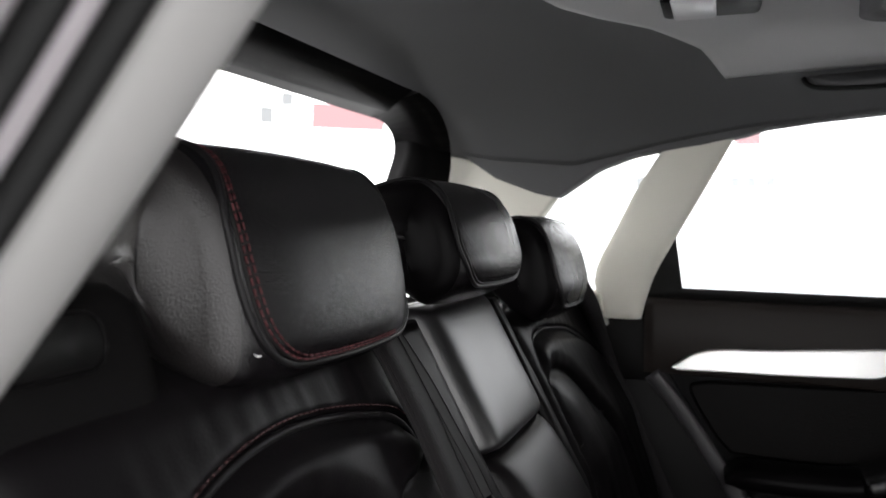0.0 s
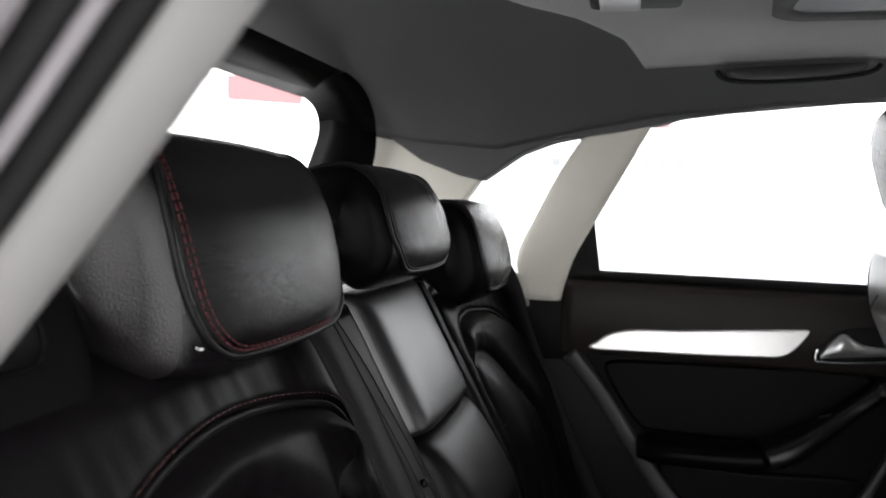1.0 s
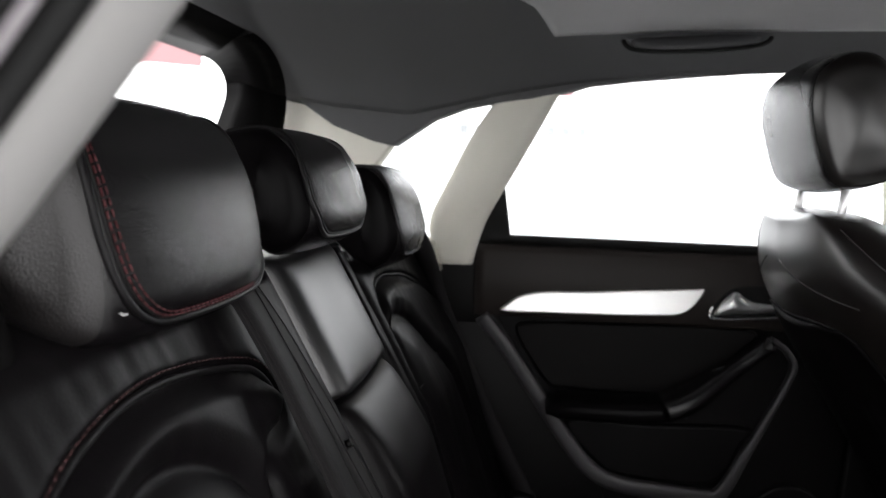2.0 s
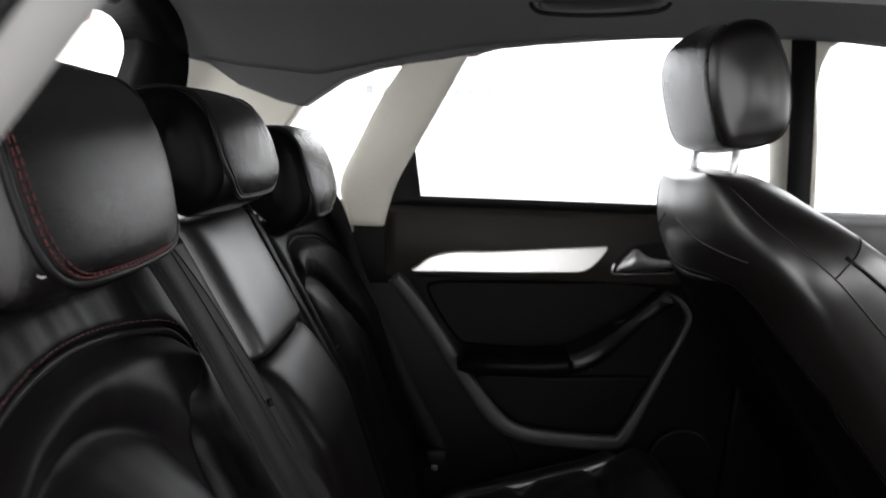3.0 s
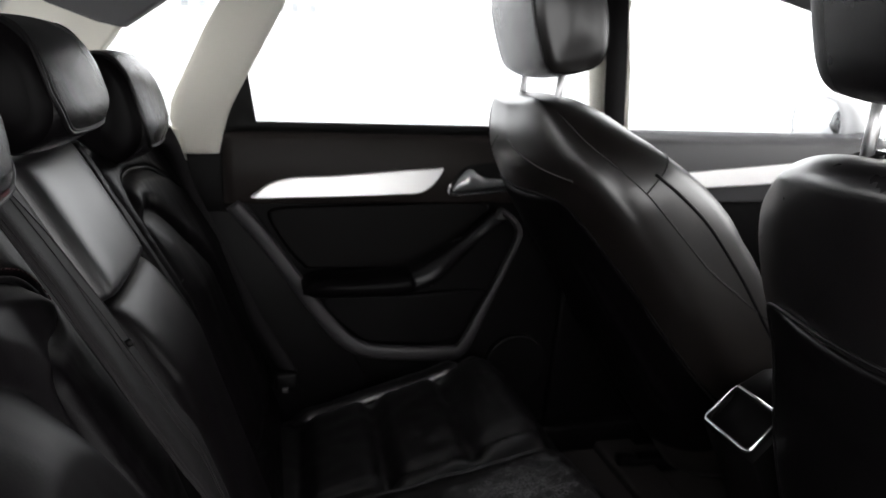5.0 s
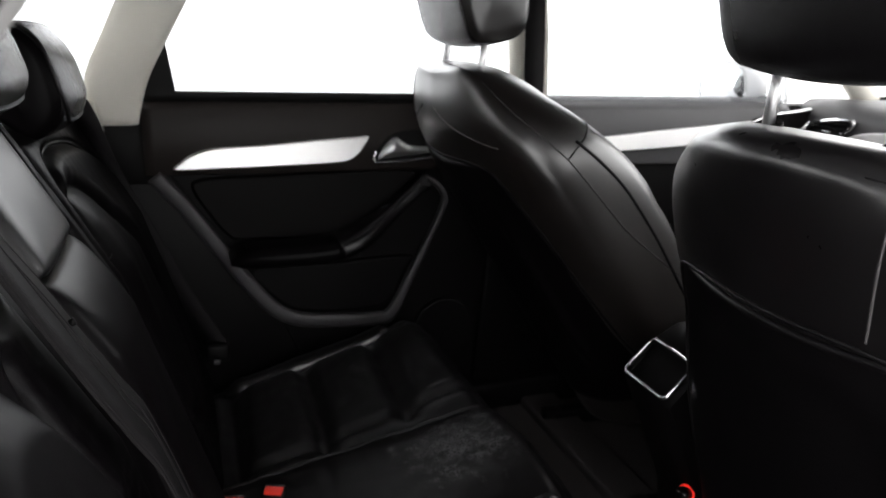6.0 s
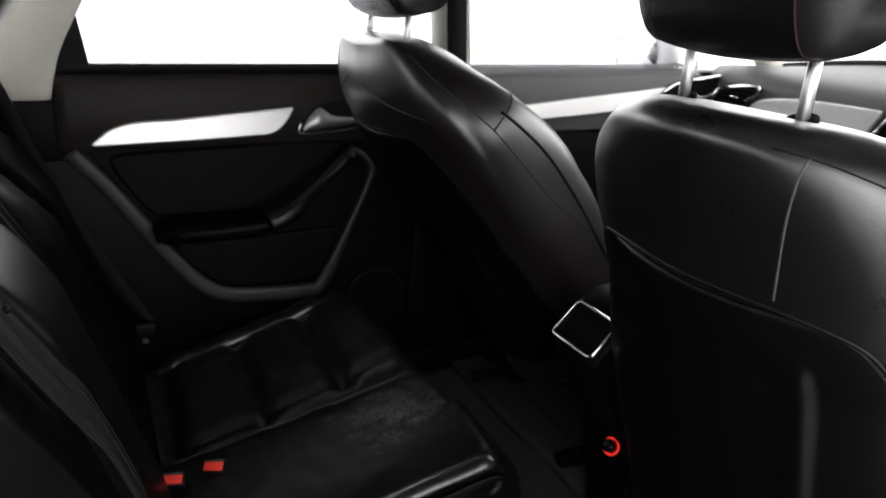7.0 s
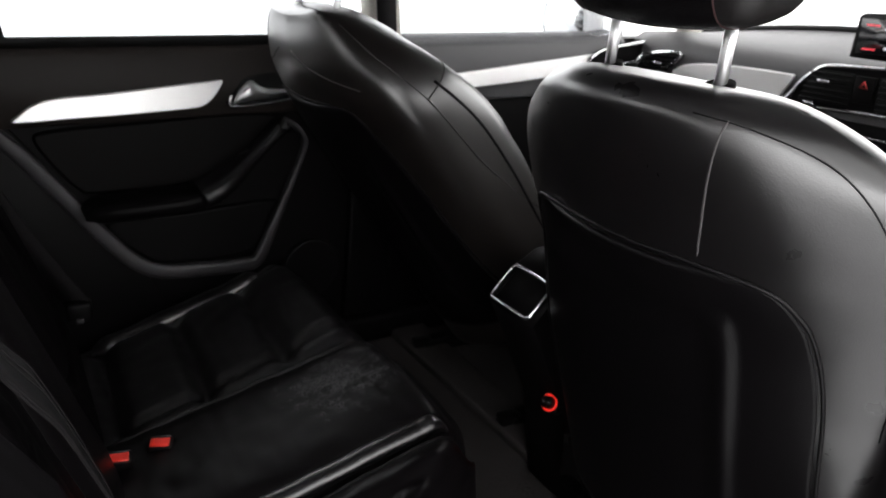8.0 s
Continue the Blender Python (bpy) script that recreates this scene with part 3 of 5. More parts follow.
def headrest(y0, y1, dx, dz, squash, label, r=0.020, stitched=True):
    prof = [(x + dx, 1.087 + (z - 1.087) * squash + dz) for x, z in (HR if stitched else HR_TUCKED)]
    data, rings = headrest_shape(prof, y0, y1, r, 0.016, 64, 0.003, 0.024, 0.020)
    rest = part("headrest", data, LEATHER, rear_seat, label)
    # shade on the unstitched ends is put into their leather
    rest.data.materials.append(LEATHER_GRAIN if stitched else LEATHER_SHADED_DULL)
    n = len(rings[0])
    for k, poly in enumerate(rest.data.polygons):
        row = k // n
        if row < 8 or len(rings) - 10 < row:
            poly.material_index = 1
    c = sum(rings[16], Vector()) / n
    row_y = [r[0].y for r in rings]

    def on(y, i, off):
        """A point of the cover at y and ring place i, lifted by off."""
        k = float(np.interp(y, row_y[4:29], range(4, 29)))
        k0, i0 = min(int(k), 27), int(i)
        fk, fi = k - k0, i - i0
        pick = lambda q: rings[q][i0 % n].lerp(rings[q][(i0 + 1) % n], fi)
        p = pick(k0).lerp(pick(k0 + 1), fk)
        side = (p.y - c.y) / ((y1 - y0) / 2)
        out = Vector((p.x - c.x, 0, p.z - c.z)).normalized() * (1 - 0.6 * side ** 8) + Vector((0, math.copysign(side ** 8, side), 0))
        return p + out.normalized() * off

    def seam_line(k, off, part_way=False):
        """Down one side, along the lower front edge and up the other side; k: the step into the front cover."""
        top_i, bot_i, round_y = 0.0, 34.0, 0.045
        ya, yb = row_y[8] + k, row_y[len(rings) - 7] - k
        step = sum((rings[12][q] - rings[12][q + 1]).length for q in range(22, 33)) / 11
        bot_i -= 0.8 * k / step
        lean = lambda q: 0.011 * math.exp(-((q - 20) / 10) ** 2) * smooth01(39, 28, q)
        pts = [on(ya + lean(q), top_i + (bot_i - 11 - top_i) * q / 40, off) for q in range(40)]
        bend = [(round_y * (1 - math.cos(radians(s))), bot_i - 11 + 11 * math.sin(radians(s))) for s in range(0, 91, 5)]
        pts += [on(ya + dy, i, off) for dy, i in bend]
        pts += [on(ya + round_y + (yb - ya - 2 * round_y) * q / 24, bot_i, off) for q in range(1, 24)]
        if part_way:
            return pts
        pts += [on(yb - dy, i, off) for dy, i in reversed(bend)]
        pts += [on(yb - lean(q), top_i + (bot_i - 11 - top_i) * q / 40, off) for q in range(39, -1, -1)]
        return pts

    part("piping", tube(seam_line(0.0, 0.0006), 0.0023, 7), PIPING, rest, "black leather piping")
    part("seam", tube(seam_line(0.0042, 0.0), 0.0011, 6), RUBBER, rest)
    if stitched:
        part("stitching", stitches(seam_line(0.0060, 0.0008, True), 0.0044, 0.0018, 0.0006), THREAD, rest, "dark red stitching")
        part("stitching", stitches(seam_line(0.0094, 0.0006, True), 0.0044, 0.0018, 0.0005), THREAD, rest, "dark red stitching")
    for y in (0.25 * y0 + 0.75 * y1, 0.75 * y0 + 0.25 * y1):
        part("post", tube([(c.x - 0.050, y, c.z - 0.10), (c.x - 0.030, y, c.z - 0.01)], 0.006, 10), POST_METAL, rest, "chrome post")
    return rest


NEAR_INSET = [(-0.585, 0.98), (-0.568, 1.013), (-0.532, 1.035), (-0.484, 1.048), (-0.436, 1.053), (-0.388, 1.051), (-0.335, 1.043), (-0.292, 1.032), (-0.273, 1.015), (-0.281, 1.000), (-0.305, 0.990), (-0.345, 0.980), (-0.352, 0.90), (-0.352, 0.75), (-0.352, 0.60), (-0.45, 0.57), (-0.56, 0.60), (-0.575, 0.75), (-0.585, 0.90)]
NEAR_BULGE = [(-0.545, 0.965), (-0.525, 0.992), (-0.490, 1.006), (-0.450, 1.009), (-0.410, 0.999), (-0.382, 0.978), (-0.366, 0.945), (-0.358, 0.89), (-0.355, 0.75), (-0.355, 0.62), (-0.45, 0.58), (-0.54, 0.62), (-0.555, 0.75), (-0.555, 0.90)]
FAR_INSET = [(0.198, 0.95), (0.203, 0.998), (0.225, 1.019), (0.283, 1.025), (0.350, 1.020), (0.447, 1.006), (0.525, 0.978), (0.572, 0.945), (0.590, 0.89), (0.590, 0.75), (0.56, 0.60), (0.40, 0.57), (0.22, 0.60), (0.196, 0.75), (0.195, 0.86)]
FAR_BULGE = [(0.203, 0.90), (0.206, 0.940), (0.222, 0.963), (0.262, 0.968), (0.318, 0.952), (0.365, 0.910), (0.410, 0.86), (0.44, 0.75), (0.43, 0.62), (0.32, 0.58), (0.22, 0.62), (0.202, 0.75)]
for y0, y1, lift, top, seed, inset_yz, bulge_yz, inner in ((-0.632, -0.236, 0.030, 1.118, 1.0, NEAR_INSET, NEAR_BULGE, 1), (0.152, 0.632, 0.010, 1.075, 7.0, FAR_INSET, FAR_BULGE, -1)):
    f = outer_back(y0, y1, lift, top, seed, inset_yz, bulge_yz, inner, 0.028 if inner > 0 else 0.013)
    back = part("backrest", sheet(f, 120, 170, (-0.13, 0, -0.03)), LEATHER_BACK if inner > 0 else LEATHER_SHADED_DULL, rear_seat, "padded outer backrest with arched inset")
    low_z = 1.008 if inner > 0 else 0.88
    part("piping", tube([p + Vector((0.003, 0, 0.001)) for p in arch_line(f, y0, y1, top, inset_yz, 240, 0.0, low_z)], 0.0028), PIPING, back, "black leather piping")
    part("stitching", stitches([p + Vector((0.0012, 0, 0.0005)) for p in arch_line(f, y0, y1, top, inset_yz, 300, 0.008, low_z)]), DARK_THREAD if inner > 0 else PIPING, back, "dark red stitching" if inner > 0 else "black stitching")
for yc in (-0.400, 0.382):
    shell = part("backrest_shell", plate([(x, yc - 0.222, z) for x, z in ((0.10, 0.62), (0.06, 1.05), (0.035, 1.078), (-0.03, 1.080), (-0.07, 1.07), (0.02, 0.62))], (0, 0.444, 0), 0.008), MATT_TRIM, rear_seat, "black backrest shell")
    yo = yc + math.copysign(0.20, yc)
    if yc < 0:
        rings = []
        for z, x0, x1, grow in ((0.94, -0.03, 0.150, 0.0), (1.05, -0.03, 0.112, 0.0), (1.115, -0.03, 0.096, -0.002), (1.138, -0.028, 0.090, -0.006), (1.148, -0.020, 0.080, -0.014), (1.151, -0.005, 0.065, -0.028)):
            outline = rounded((x1 - x0) / 2, 0.075 + grow, 0.022, 5, (x0 + x1) / 2, -0.572)
            rings.append([Vector((x, y, z)) for x, y in outline])
        housing = part("latch_housing", loft(rings), MATT_TRIM, shell, "black plastic latch housing")
        cup = [Vector((0.0985 - 0.15 * (b - 1.126) * 1.6, -0.575 + a, b)) for a, b in rounded(0.030, 0.013, 0.012, 5, 0.0, 1.126)]
        part("cup", loft([cup, [p + Vector((-0.010, 0, 0)) for p in cup]]), RUBBER, housing, "dark finger cup")
        part("cup_rim", tube(cup + cup[:2], 0.0012, 6), HARD_TRIM, housing)
    part("latch", tube([(0.075, yo * 0.98, 1.09), (0.085, yo * 0.97, 1.128), (0.088, yo * 0.955, 1.152), (0.089, yo * 0.935, 1.160)], 0.011, 14), CHROME, shell, "chrome backrest release latch")
headrest(-0.482, -0.232, 0.0, 0.0, 1.0, "black leather headrest with red double stitching, raised", 0.022)
part("loose_thread", tube([(0.132, -0.4735, 1.1096), (0.134, -0.4740, 1.1086), (0.1365, -0.4735, 1.1090)], 0.0004, 5), surface("white_thread", (0.7, 0.7, 0.7), 0.6), rear_seat, "tiny white loose thread")
headrest(0.232, 0.482, 0.030, -0.048, 1.09, "black leather headrest with piped seam, lowered", 0.022, False)
headrest(-0.118, 0.132, 0.006, 0.010, 0.92, "black leather middle headrest with piped seam", 0.022, False)


def centre_face(z0, z1, y0, y1, puff):
    def f(u, v):
        y, z = y0 + (y1 - y0) * u, z0 + (z1 - z0) * v
        e, g = abs(2 * u - 1), abs(2 * v - 1)
        w = 0.0004 * noise.noise(Vector((y * 20, z * 20, 9)))
        return Vector((back_x(z) + 0.012 + puff * (1 - e ** 4) * (1 - g ** 8) - 0.02 * e ** 14 - 0.010 * g ** 30 + w, y, z))
    return f


part("centre_pad", sheet(centre_face(0.953, 1.095, -0.112, 0.116, 0.008), 50, 40, (-0.11, 0, -0.03)), LEATHER_PAD, rear_seat, "smooth leather pad of the middle place")
part("armrest", sheet(centre_face(FOOT, 0.950, -0.112, 0.116, 0.016), 50, 70, (-0.11, 0, -0.03)), LEATHER_MID, rear_seat, "folded-up leather centre armrest")
for y0, y1 in ((-0.240, -0.115), (0.119, 0.150)):
    def side(u, v, y0=y0, y1=y1):
        z = FOOT + 0.585 * v
        e = abs(2 * u - 1)
        return Vector((back_x(z) + 0.010 - 0.012 * e ** 5 + 0.0015 * noise.noise(Vector((u * 3, z * 30, y0))), y0 + (y1 - y0) * u, z))
    part("side_pad", sheet(side, 20, 70, (-0.1, 0, -0.03)), LEATHER_SHADED_DULL, rear_seat)


def cushion(y0, y1, lo, hi, puff, drop=0.0, tufts=(), seed=0.0, slope=0.215, cut=0.0):
    """Top of a cushion from y0 to y1; lo, hi: side bolsters."""
    def f(u, v):
        y = y0 + (y1 - y0) * v
        x = 0.26 + (0.535 - cut * smooth01(-0.15, -0.30, y)) * u
        z = 0.622 + (x - 0.728) * slope - drop
        e = 2 * v - 1
        z += puff * (1 - abs(e) ** 4)
        z += lo * smooth01(-0.45, -0.80, e) * smooth01(1.05, 0.8, u) + hi * smooth01(0.45, 0.80, e) * smooth01(1.05, 0.8, u)
        z -= 0.035 * abs(e) ** 18 + 0.06 * smooth01(0.86, 1.0, u) ** 2
        if tufts:
            for k in tufts:
                z -= 0.021 * math.exp(-((u - k - 0.02 * e) / 0.032) ** 2) * (1 - smooth01(0.55, 0.74, e) - smooth01(0.70, 0.92, -e))
            z += 0.007 * math.sin(math.pi * max(0.0, min(1.0, (u - tufts[-1]) / (1 - tufts[-1])))) * (1 - smooth01(0.6, 0.9, abs(e)))
            z -= 0.010 * math.exp(-((abs(e) - 0.70) / 0.05) ** 2) * smooth01(1.0, 0.9, u)
        z += 0.0035 * noise.noise(Vector((x * 70, y * 25, seed + 9))) * smooth01(0.55, 0.75, abs(e)) * (lo + hi > 0) * smooth01(0.35, 0.1, u)
        z += 0.0022 * noise.noise(Vector((x * 22, y * 30, seed))) + 0.0016 * noise.noise(Vector((x * 60, y * 18, seed + 4)))
        return Vector((x, y, z))
    return f


far_cush = cushion(0.158, 0.645, 0.004, -0.032, 0.006, 0.026, (0.20, 0.467, 0.73), 1.0, 0.30)
mid_cush = cushion(-0.137, 0.150, 0.0, 0.0, 0.020, 0.012, (), 2.0)
near_cush = cushion(-0.645, -0.142, 0.024, 0.020, 0.006, 0.026, (0.325, 0.53, 0.735), 3.0, 0.26, 0.14)
WORN = worn_leather("worn_leather", (0.665, 0.045, 0.615), 0.085)
for f, mat, label in ((far_cush, LEATHER_SEAT, "tufted leather seat cushion with raised bolster"), (mid_cush, WORN, "worn leather middle cushion with cracked patch"), (near_cush, LEATHER_MID, "tufted leather seat cushion")):
    pad = part("cushion", sheet(f, 90, 60, (0.02, 0, -0.17)), mat, rear_seat, label)
    for v in (0.03, 0.97):
        part("piping", tube([f(0.04 + 0.9 * k / 40, v) + Vector((0, 0, 0.001)) for k in range(41)], 0.0026, 6), PIPING, pad)

for f, v, r, off, u0, u1 in ((mid_cush, 0.035, 0.0130, 0.000, 0.10, 0.94), (mid_cush, 0.965, 0.0070, 0.001, 0.10, 0.94), (far_cush, 0.885, 0.0190, 0.003, 0.19, 0.83)):
    rings = []
    for k in range(61):
        q = f(u0 + (u1 - u0) * k / 60, v) + Vector((0, 0, off))
        crease = 1 + 0.10 * noise.noise(Vector((k * 0.55, v * 9, 1))) * math.exp(-((k - 9) / 9) ** 2) + 0.04 * noise.noise(Vector((k * 0.2, v * 9, 4)))
        taper = min(1.0, smooth01(-3, 5, k), smooth01(63, 56, k))
        rings.append([q + Vector((0, r * crease * taper * 1.25 * math.cos(a), r * crease * taper * math.sin(a))) for a in (2 * math.pi * j / 14 for j in range(14))])
    part("edge_roll", loft(rings), LEATHER_SEAT, rear_seat, "rolled leather cushion edge")

# ---- seat belts ----
belt = thing("seat_belt", "black webbing seat belt of the middle place", "seat belt", (0.2, -0.2, 0.5))
line = [(back_x(z) + d, y, z) for z, y, d in ((1.120, -0.279, 0.032), (1.085, -0.281, 0.046), (1.03, -0.283, 0.052), (0.97, -0.288, 0.055), (0.91, -0.294, 0.058), (0.87, -0.298, 0.060), (0.78, -0.304, 0.060), (0.68, -0.300, 0.05), (0.58, -0.292, 0.05), (0.53, -0.287, 0.04))]
fine = curve_through(line, 70)
wide = Vector((-0.006, 0.054, 0.006))
for layer, off, lift in (("webbing", 0.40, 0.0), ("webbing", -0.40, 0.0026)):
    spread = [0.25 + 0.75 * smooth01(0.0, 0.40, i / 69) for i in range(70)]
    mids = [p + wide * off * k + Vector((lift + 0.0003 * math.sin(i * 0.8 + off * 9), 0, 0)) for i, (p, k) in enumerate(zip(fine, spread))]
    strap = part(layer, ribbon(mids, [wide] * 70, 0.0015), WEBBING, belt)
    for edge in (-0.46, -0.12 + 0.5 * off, 0.46):
        part("weave_line", tube([p + wide * edge + Vector((0.0008, 0, 0.0004)) for p in mids], 0.0006, 5), WEBBING, strap)
part("stop_button", tube([fine[24] + wide * 0.62, fine[24] + wide * 0.62 + Vector((0.004, 0, 0.002))], 0.0034, 12), HARD_TRIM, belt, "black plastic stop button")

belt = thing("seat_belt", "black webbing seat belt beside the far door", "seat belt", (0.3, 0.6, 0.5))
fine = curve_through([(0.10, 0.600, 1.10), (0.14, 0.595, 1.03), (0.172, 0.59, 0.935), (0.225, 0.585, 0.82), (0.285, 0.582, 0.69), (0.335, 0.58, 0.60), (0.352, 0.58, 0.56)], 40)
part("webbing", ribbon(fine, [Vector((0.040, -0.028, 0.020))] * 40, 0.0018), WEBBING, belt)
part("tongue", box(0.325, 0.372, 0.555, 0.590, 0.545, 0.585, 0.008), HARD_TRIM, belt, "black plastic belt tongue")
part("tongue_plate", box(0.340, 0.352, 0.550, 0.5535, 0.545, 0.556, 0.001), RIDGE_PLASTIC, belt, "dull steel tongue plate")

for x, y, z, turn in ((0.340, 0.050, 0.565, -14), (0.397, 0.060, 0.566, -22)):
    buckle = thing("belt_buckle", "black belt buckle with bright red release button", "belt buckle", (x, y, 0.53), "belt buckles")
    turned = Matrix.Translation((x, y, z)) @ Matrix.Rotation(radians(turn), 4, "Z") @ Matrix.Rotation(radians(16), 4, "X")
    for name, bm, mat, label in (("housing", box(-0.0175, 0.0175, -0.011, 0.012, -0.055, 0.002, 0.004), HARD_TRIM, ""), ("release_button", box(-0.0135, 0.0135, -0.0085, 0.0065, -0.003, 0.0042, 0.0018), RED_PLASTIC, "red release button"), ("slot_edge", box(-0.014, 0.014, 0.0085, 0.0098, 0.0, 0.0035), RIDGE_PLASTIC, "grey slot edge")):
        bm.transform(turned)
        part(name, bm, mat, buckle, label)

# ---- front seats ----
# the leaning backrest's depth before and behind its middle line, foot to top
FLANK_FRONT = ((0, 0.086), (0.294, 0.096), (0.451, 0.11), (0.559, 0.113), (0.657, 0.112), (0.735, 0.11), (0.804, 0.106), (0.865, 0.098), (0.917, 0.086), (0.951, 0.072), (0.971, 0.06), (0.987, 0.045), (1, 0.027))
FLANK_REAR = ((0, 0.17), (0.30, 0.155), (0.45, 0.140), (0.60, 0.118), (0.72, 0.098), (0.80, 0.082), (0.851, 0.070), (0.882, 0.06), (0.912, 0.051), (0.946, 0.031), (0.975, 0.008), (0.992, -0.01), (1, -0.02))


# how far the widest line of the flank lies before the middle line, and the seam in front of it
FLANK_RIDGE = ((0, -0.035), (0.30, -0.026), (0.48, -0.016), (0.60, -0.012), (0.77, -0.012), (0.90, -0.012), (1.0, 0.010))
FLANK_SEAM = ((0, 0.030), (0.456, 0.026), (0.555, 0.021), (0.768, 0.017), (0.90, 0.006), (1.0, 0.014))


def front_seat(yc, top_x, top_z, lean, wide, front_d, rear_d, label, seam, arch_up, height, mid, cross, rear_shape, front_shape=(0.5, 0.62), set_back=0.0):
    """A front seat round yc; the top of the backrest at top_x, top_z; lean in degrees."""
    seat = thing("front_seat", label, "car seat", (top_x + 0.3, yc, 0.30), "front seats")
    (p, q_rear), (pf, qf) = rear_shape, front_shape
    brow, neck = (0.84, 0.50) if cross else (0.85, 0.42)
    up = Vector((-math.sin(radians(lean)), 0, math.cos(radians(lean))))
    fwd = Vector((math.cos(radians(lean)), 0, math.sin(radians(lean))))
    foot = Vector((top_x, yc, top_z)) - up * height

    def turn(v):
        """How the rear face rounds off to its sides."""
        return q_rear if cross else q_rear - 0.78 * smooth01(0.74, 0.38, v)

    def rear_pow(side, v):
        """The powers of the rear face; the leaning seat is leaner on its inner side."""
        return (1.18, 1.05) if cross and side < 0 else (p, turn(v))

    def half_width(v):
        return wide - 0.075 * (1 - v) ** 1.3 - (0.080 if cross else 0.060) * smooth01(0.72, 1.0, v) ** 1.3

    def soft(v, table):
        """A value along the backrest, with the kinks of the table rounded."""
        return sum(float(np.interp(v + 0.009 * k, [a for a, _ in table], [b for _, b in table])) for k in (-2, -1, 0, 1, 2)) / 5

    def shift(v):
        return 0.026 * smooth01(0.87, 1.0, v)

    def depths(v):
        if cross:
            set_off = 0.03 * math.sin(2.65 * v) - set_back + shift(v) - bow(v)
            return soft(v, FLANK_FRONT) * 1.10 - shift(v) + set_off, soft(v, FLANK_REAR) + shift(v) - set_off
        k = 1 - 0.03 * smooth01(0.86, 1.0, v)
        pad = -0.012 * smooth01(0.74, 0.60, v)
        return front_d * (0.5 + 0.5 * k) + mid * math.exp(-((v - 0.62) / 0.2) ** 2), rear_d * k + pad

    def bow(v):
        if cross:
            return soft(v, FLANK_RIDGE)
        return 0.03 * math.sin(2.1 * v) - set_back

    def wcut(v):
        """The narrowing over the shoulders."""
        return 1.0 if v < brow else neck + (1 - neck) * math.sqrt(max(0.0, 1 - ((v - brow) / (1 - brow)) ** 2))

    def dcut(v):
        """The thinning over the top roll."""
        return 1.0 if cross or v < 0.945 else 0.56 + 0.44 * math.sqrt(max(0.0, 1 - ((v - 0.945) / 0.055) ** 2))

    def level(x, v):
        """Turns the top of an upright backrest level."""
        return 0.0 if cross else -0.42 * x * smooth01(0.72, 1.0, v) - 0.013 * smooth01(0.8, 1.0, v)

    rings = []
    n = 72
    for v in [brow * k / 54 for k in range(54)] + [brow + (1 - brow) * math.sin(radians(d)) for d in range(0, 91, 5)]:
        w = half_width(v) * wcut(v)
        df, dr = (d * dcut(v) for d in depths(v))
        ring = []
        for i in range(n):
            a = 2 * math.pi * i / n
            c, s = math.cos(a), math.sin(a)
            p_rear, q = rear_pow(c, v)
            y = w * math.copysign(abs(c) ** (pf if s > 0 else p_rear), c)
            x = (df if s > 0 else dr) * math.copysign(abs(s) ** (qf if s > 0 else q), s)
            if s > 0:
                e = abs(y) / w
                x += 0.040 * smooth01(0.50, 0.85, e) * smooth01(1.0, 0.93, e) * smooth01(0.92, 0.6, v)
            x += 0.0016 * noise.noise(Vector((y * 18, v * 16, yc)))
            ring.append(foot + up * (height * v + level(x, v)) + fwd * (x + bow(v)) + Vector((0, y, 0)))
        rings.append(ring)
    back = part("backrest", loft(rings), LEATHER_SCUFFED if cross else LEATHER_GLOSS, seat)

    def rear(y, v, off=0.0):
        w, d = half_width(v) * wcut(v), depths(v)[1] * dcut(v)
        p_rear, q = rear_pow(y, v)
        x = -d * max(0.0, 1 - abs(y / w) ** (2 / p_rear)) ** (q / 2)
        return foot + up * (height * v + level(x, v)) + fwd * (x + bow(v) - off) + Vector((0, y, 0))

    aw = wide - (0.070 if cross else 0.078)
    half_arch = ((1.0, 0.02), (1.0, 0.30), (1.0, 0.52), (0.955, 0.65), (0.90, 0.705), (0.78, 0.742), (0.45, 0.762))
    arch = curve_through([(-aw * q, h + arch_up, 0) for q, h in half_arch] + [(0, 0.765 + arch_up, 0)] + [(aw * q, h + arch_up, 0) for q, h in reversed(half_arch)], 110)
    part("piping", tube([rear(p.x, p.y, 0.002) for p in arch], 0.0022), MATT_TRIM if cross else PIPING, back, "black leather piping")

    def panel(u, v):
        vv = 0.02 + arch_up + 0.735 * v
        ys = [p.x for p in arch[55:]]
        vs = [p.y for p in arch[55:]]
        h = max(0.012, float(np.interp(-vv, [-q for q in vs], ys)) - 0.006)
        y = -h + 2 * h * u
        # added ridge: its flank shows an upright streak of reflected light
        fold = 0.0085 * math.exp(-((y + 0.132) / (0.022 if y > -0.132 else 0.007)) ** 2) * smooth01(0.18, 0.30, vv) * smooth01(0.70, 0.65, vv)
        return rear(y, vv, 0.0015 + 0.0030 * (1 - abs(2 * u - 1) ** 6) + fold)
    part("back_panel", sheet(panel, 140, 60, fwd * 0.008), LEATHER_SHADED_DULL if cross else LEATHER_PANEL, back, "smooth black back panel")
    part("seam", tube([rear(seam[0] + seam[1] * k / 30 + seam[2] * (k / 30) ** 2, 0.772 + arch_up + ((0.212 if cross else 0.188) - arch_up) * k / 30, 0.0) for k in range(31)], 0.0015, 6), PIPING if cross else GREY_THREAD, back, "stitched seam")

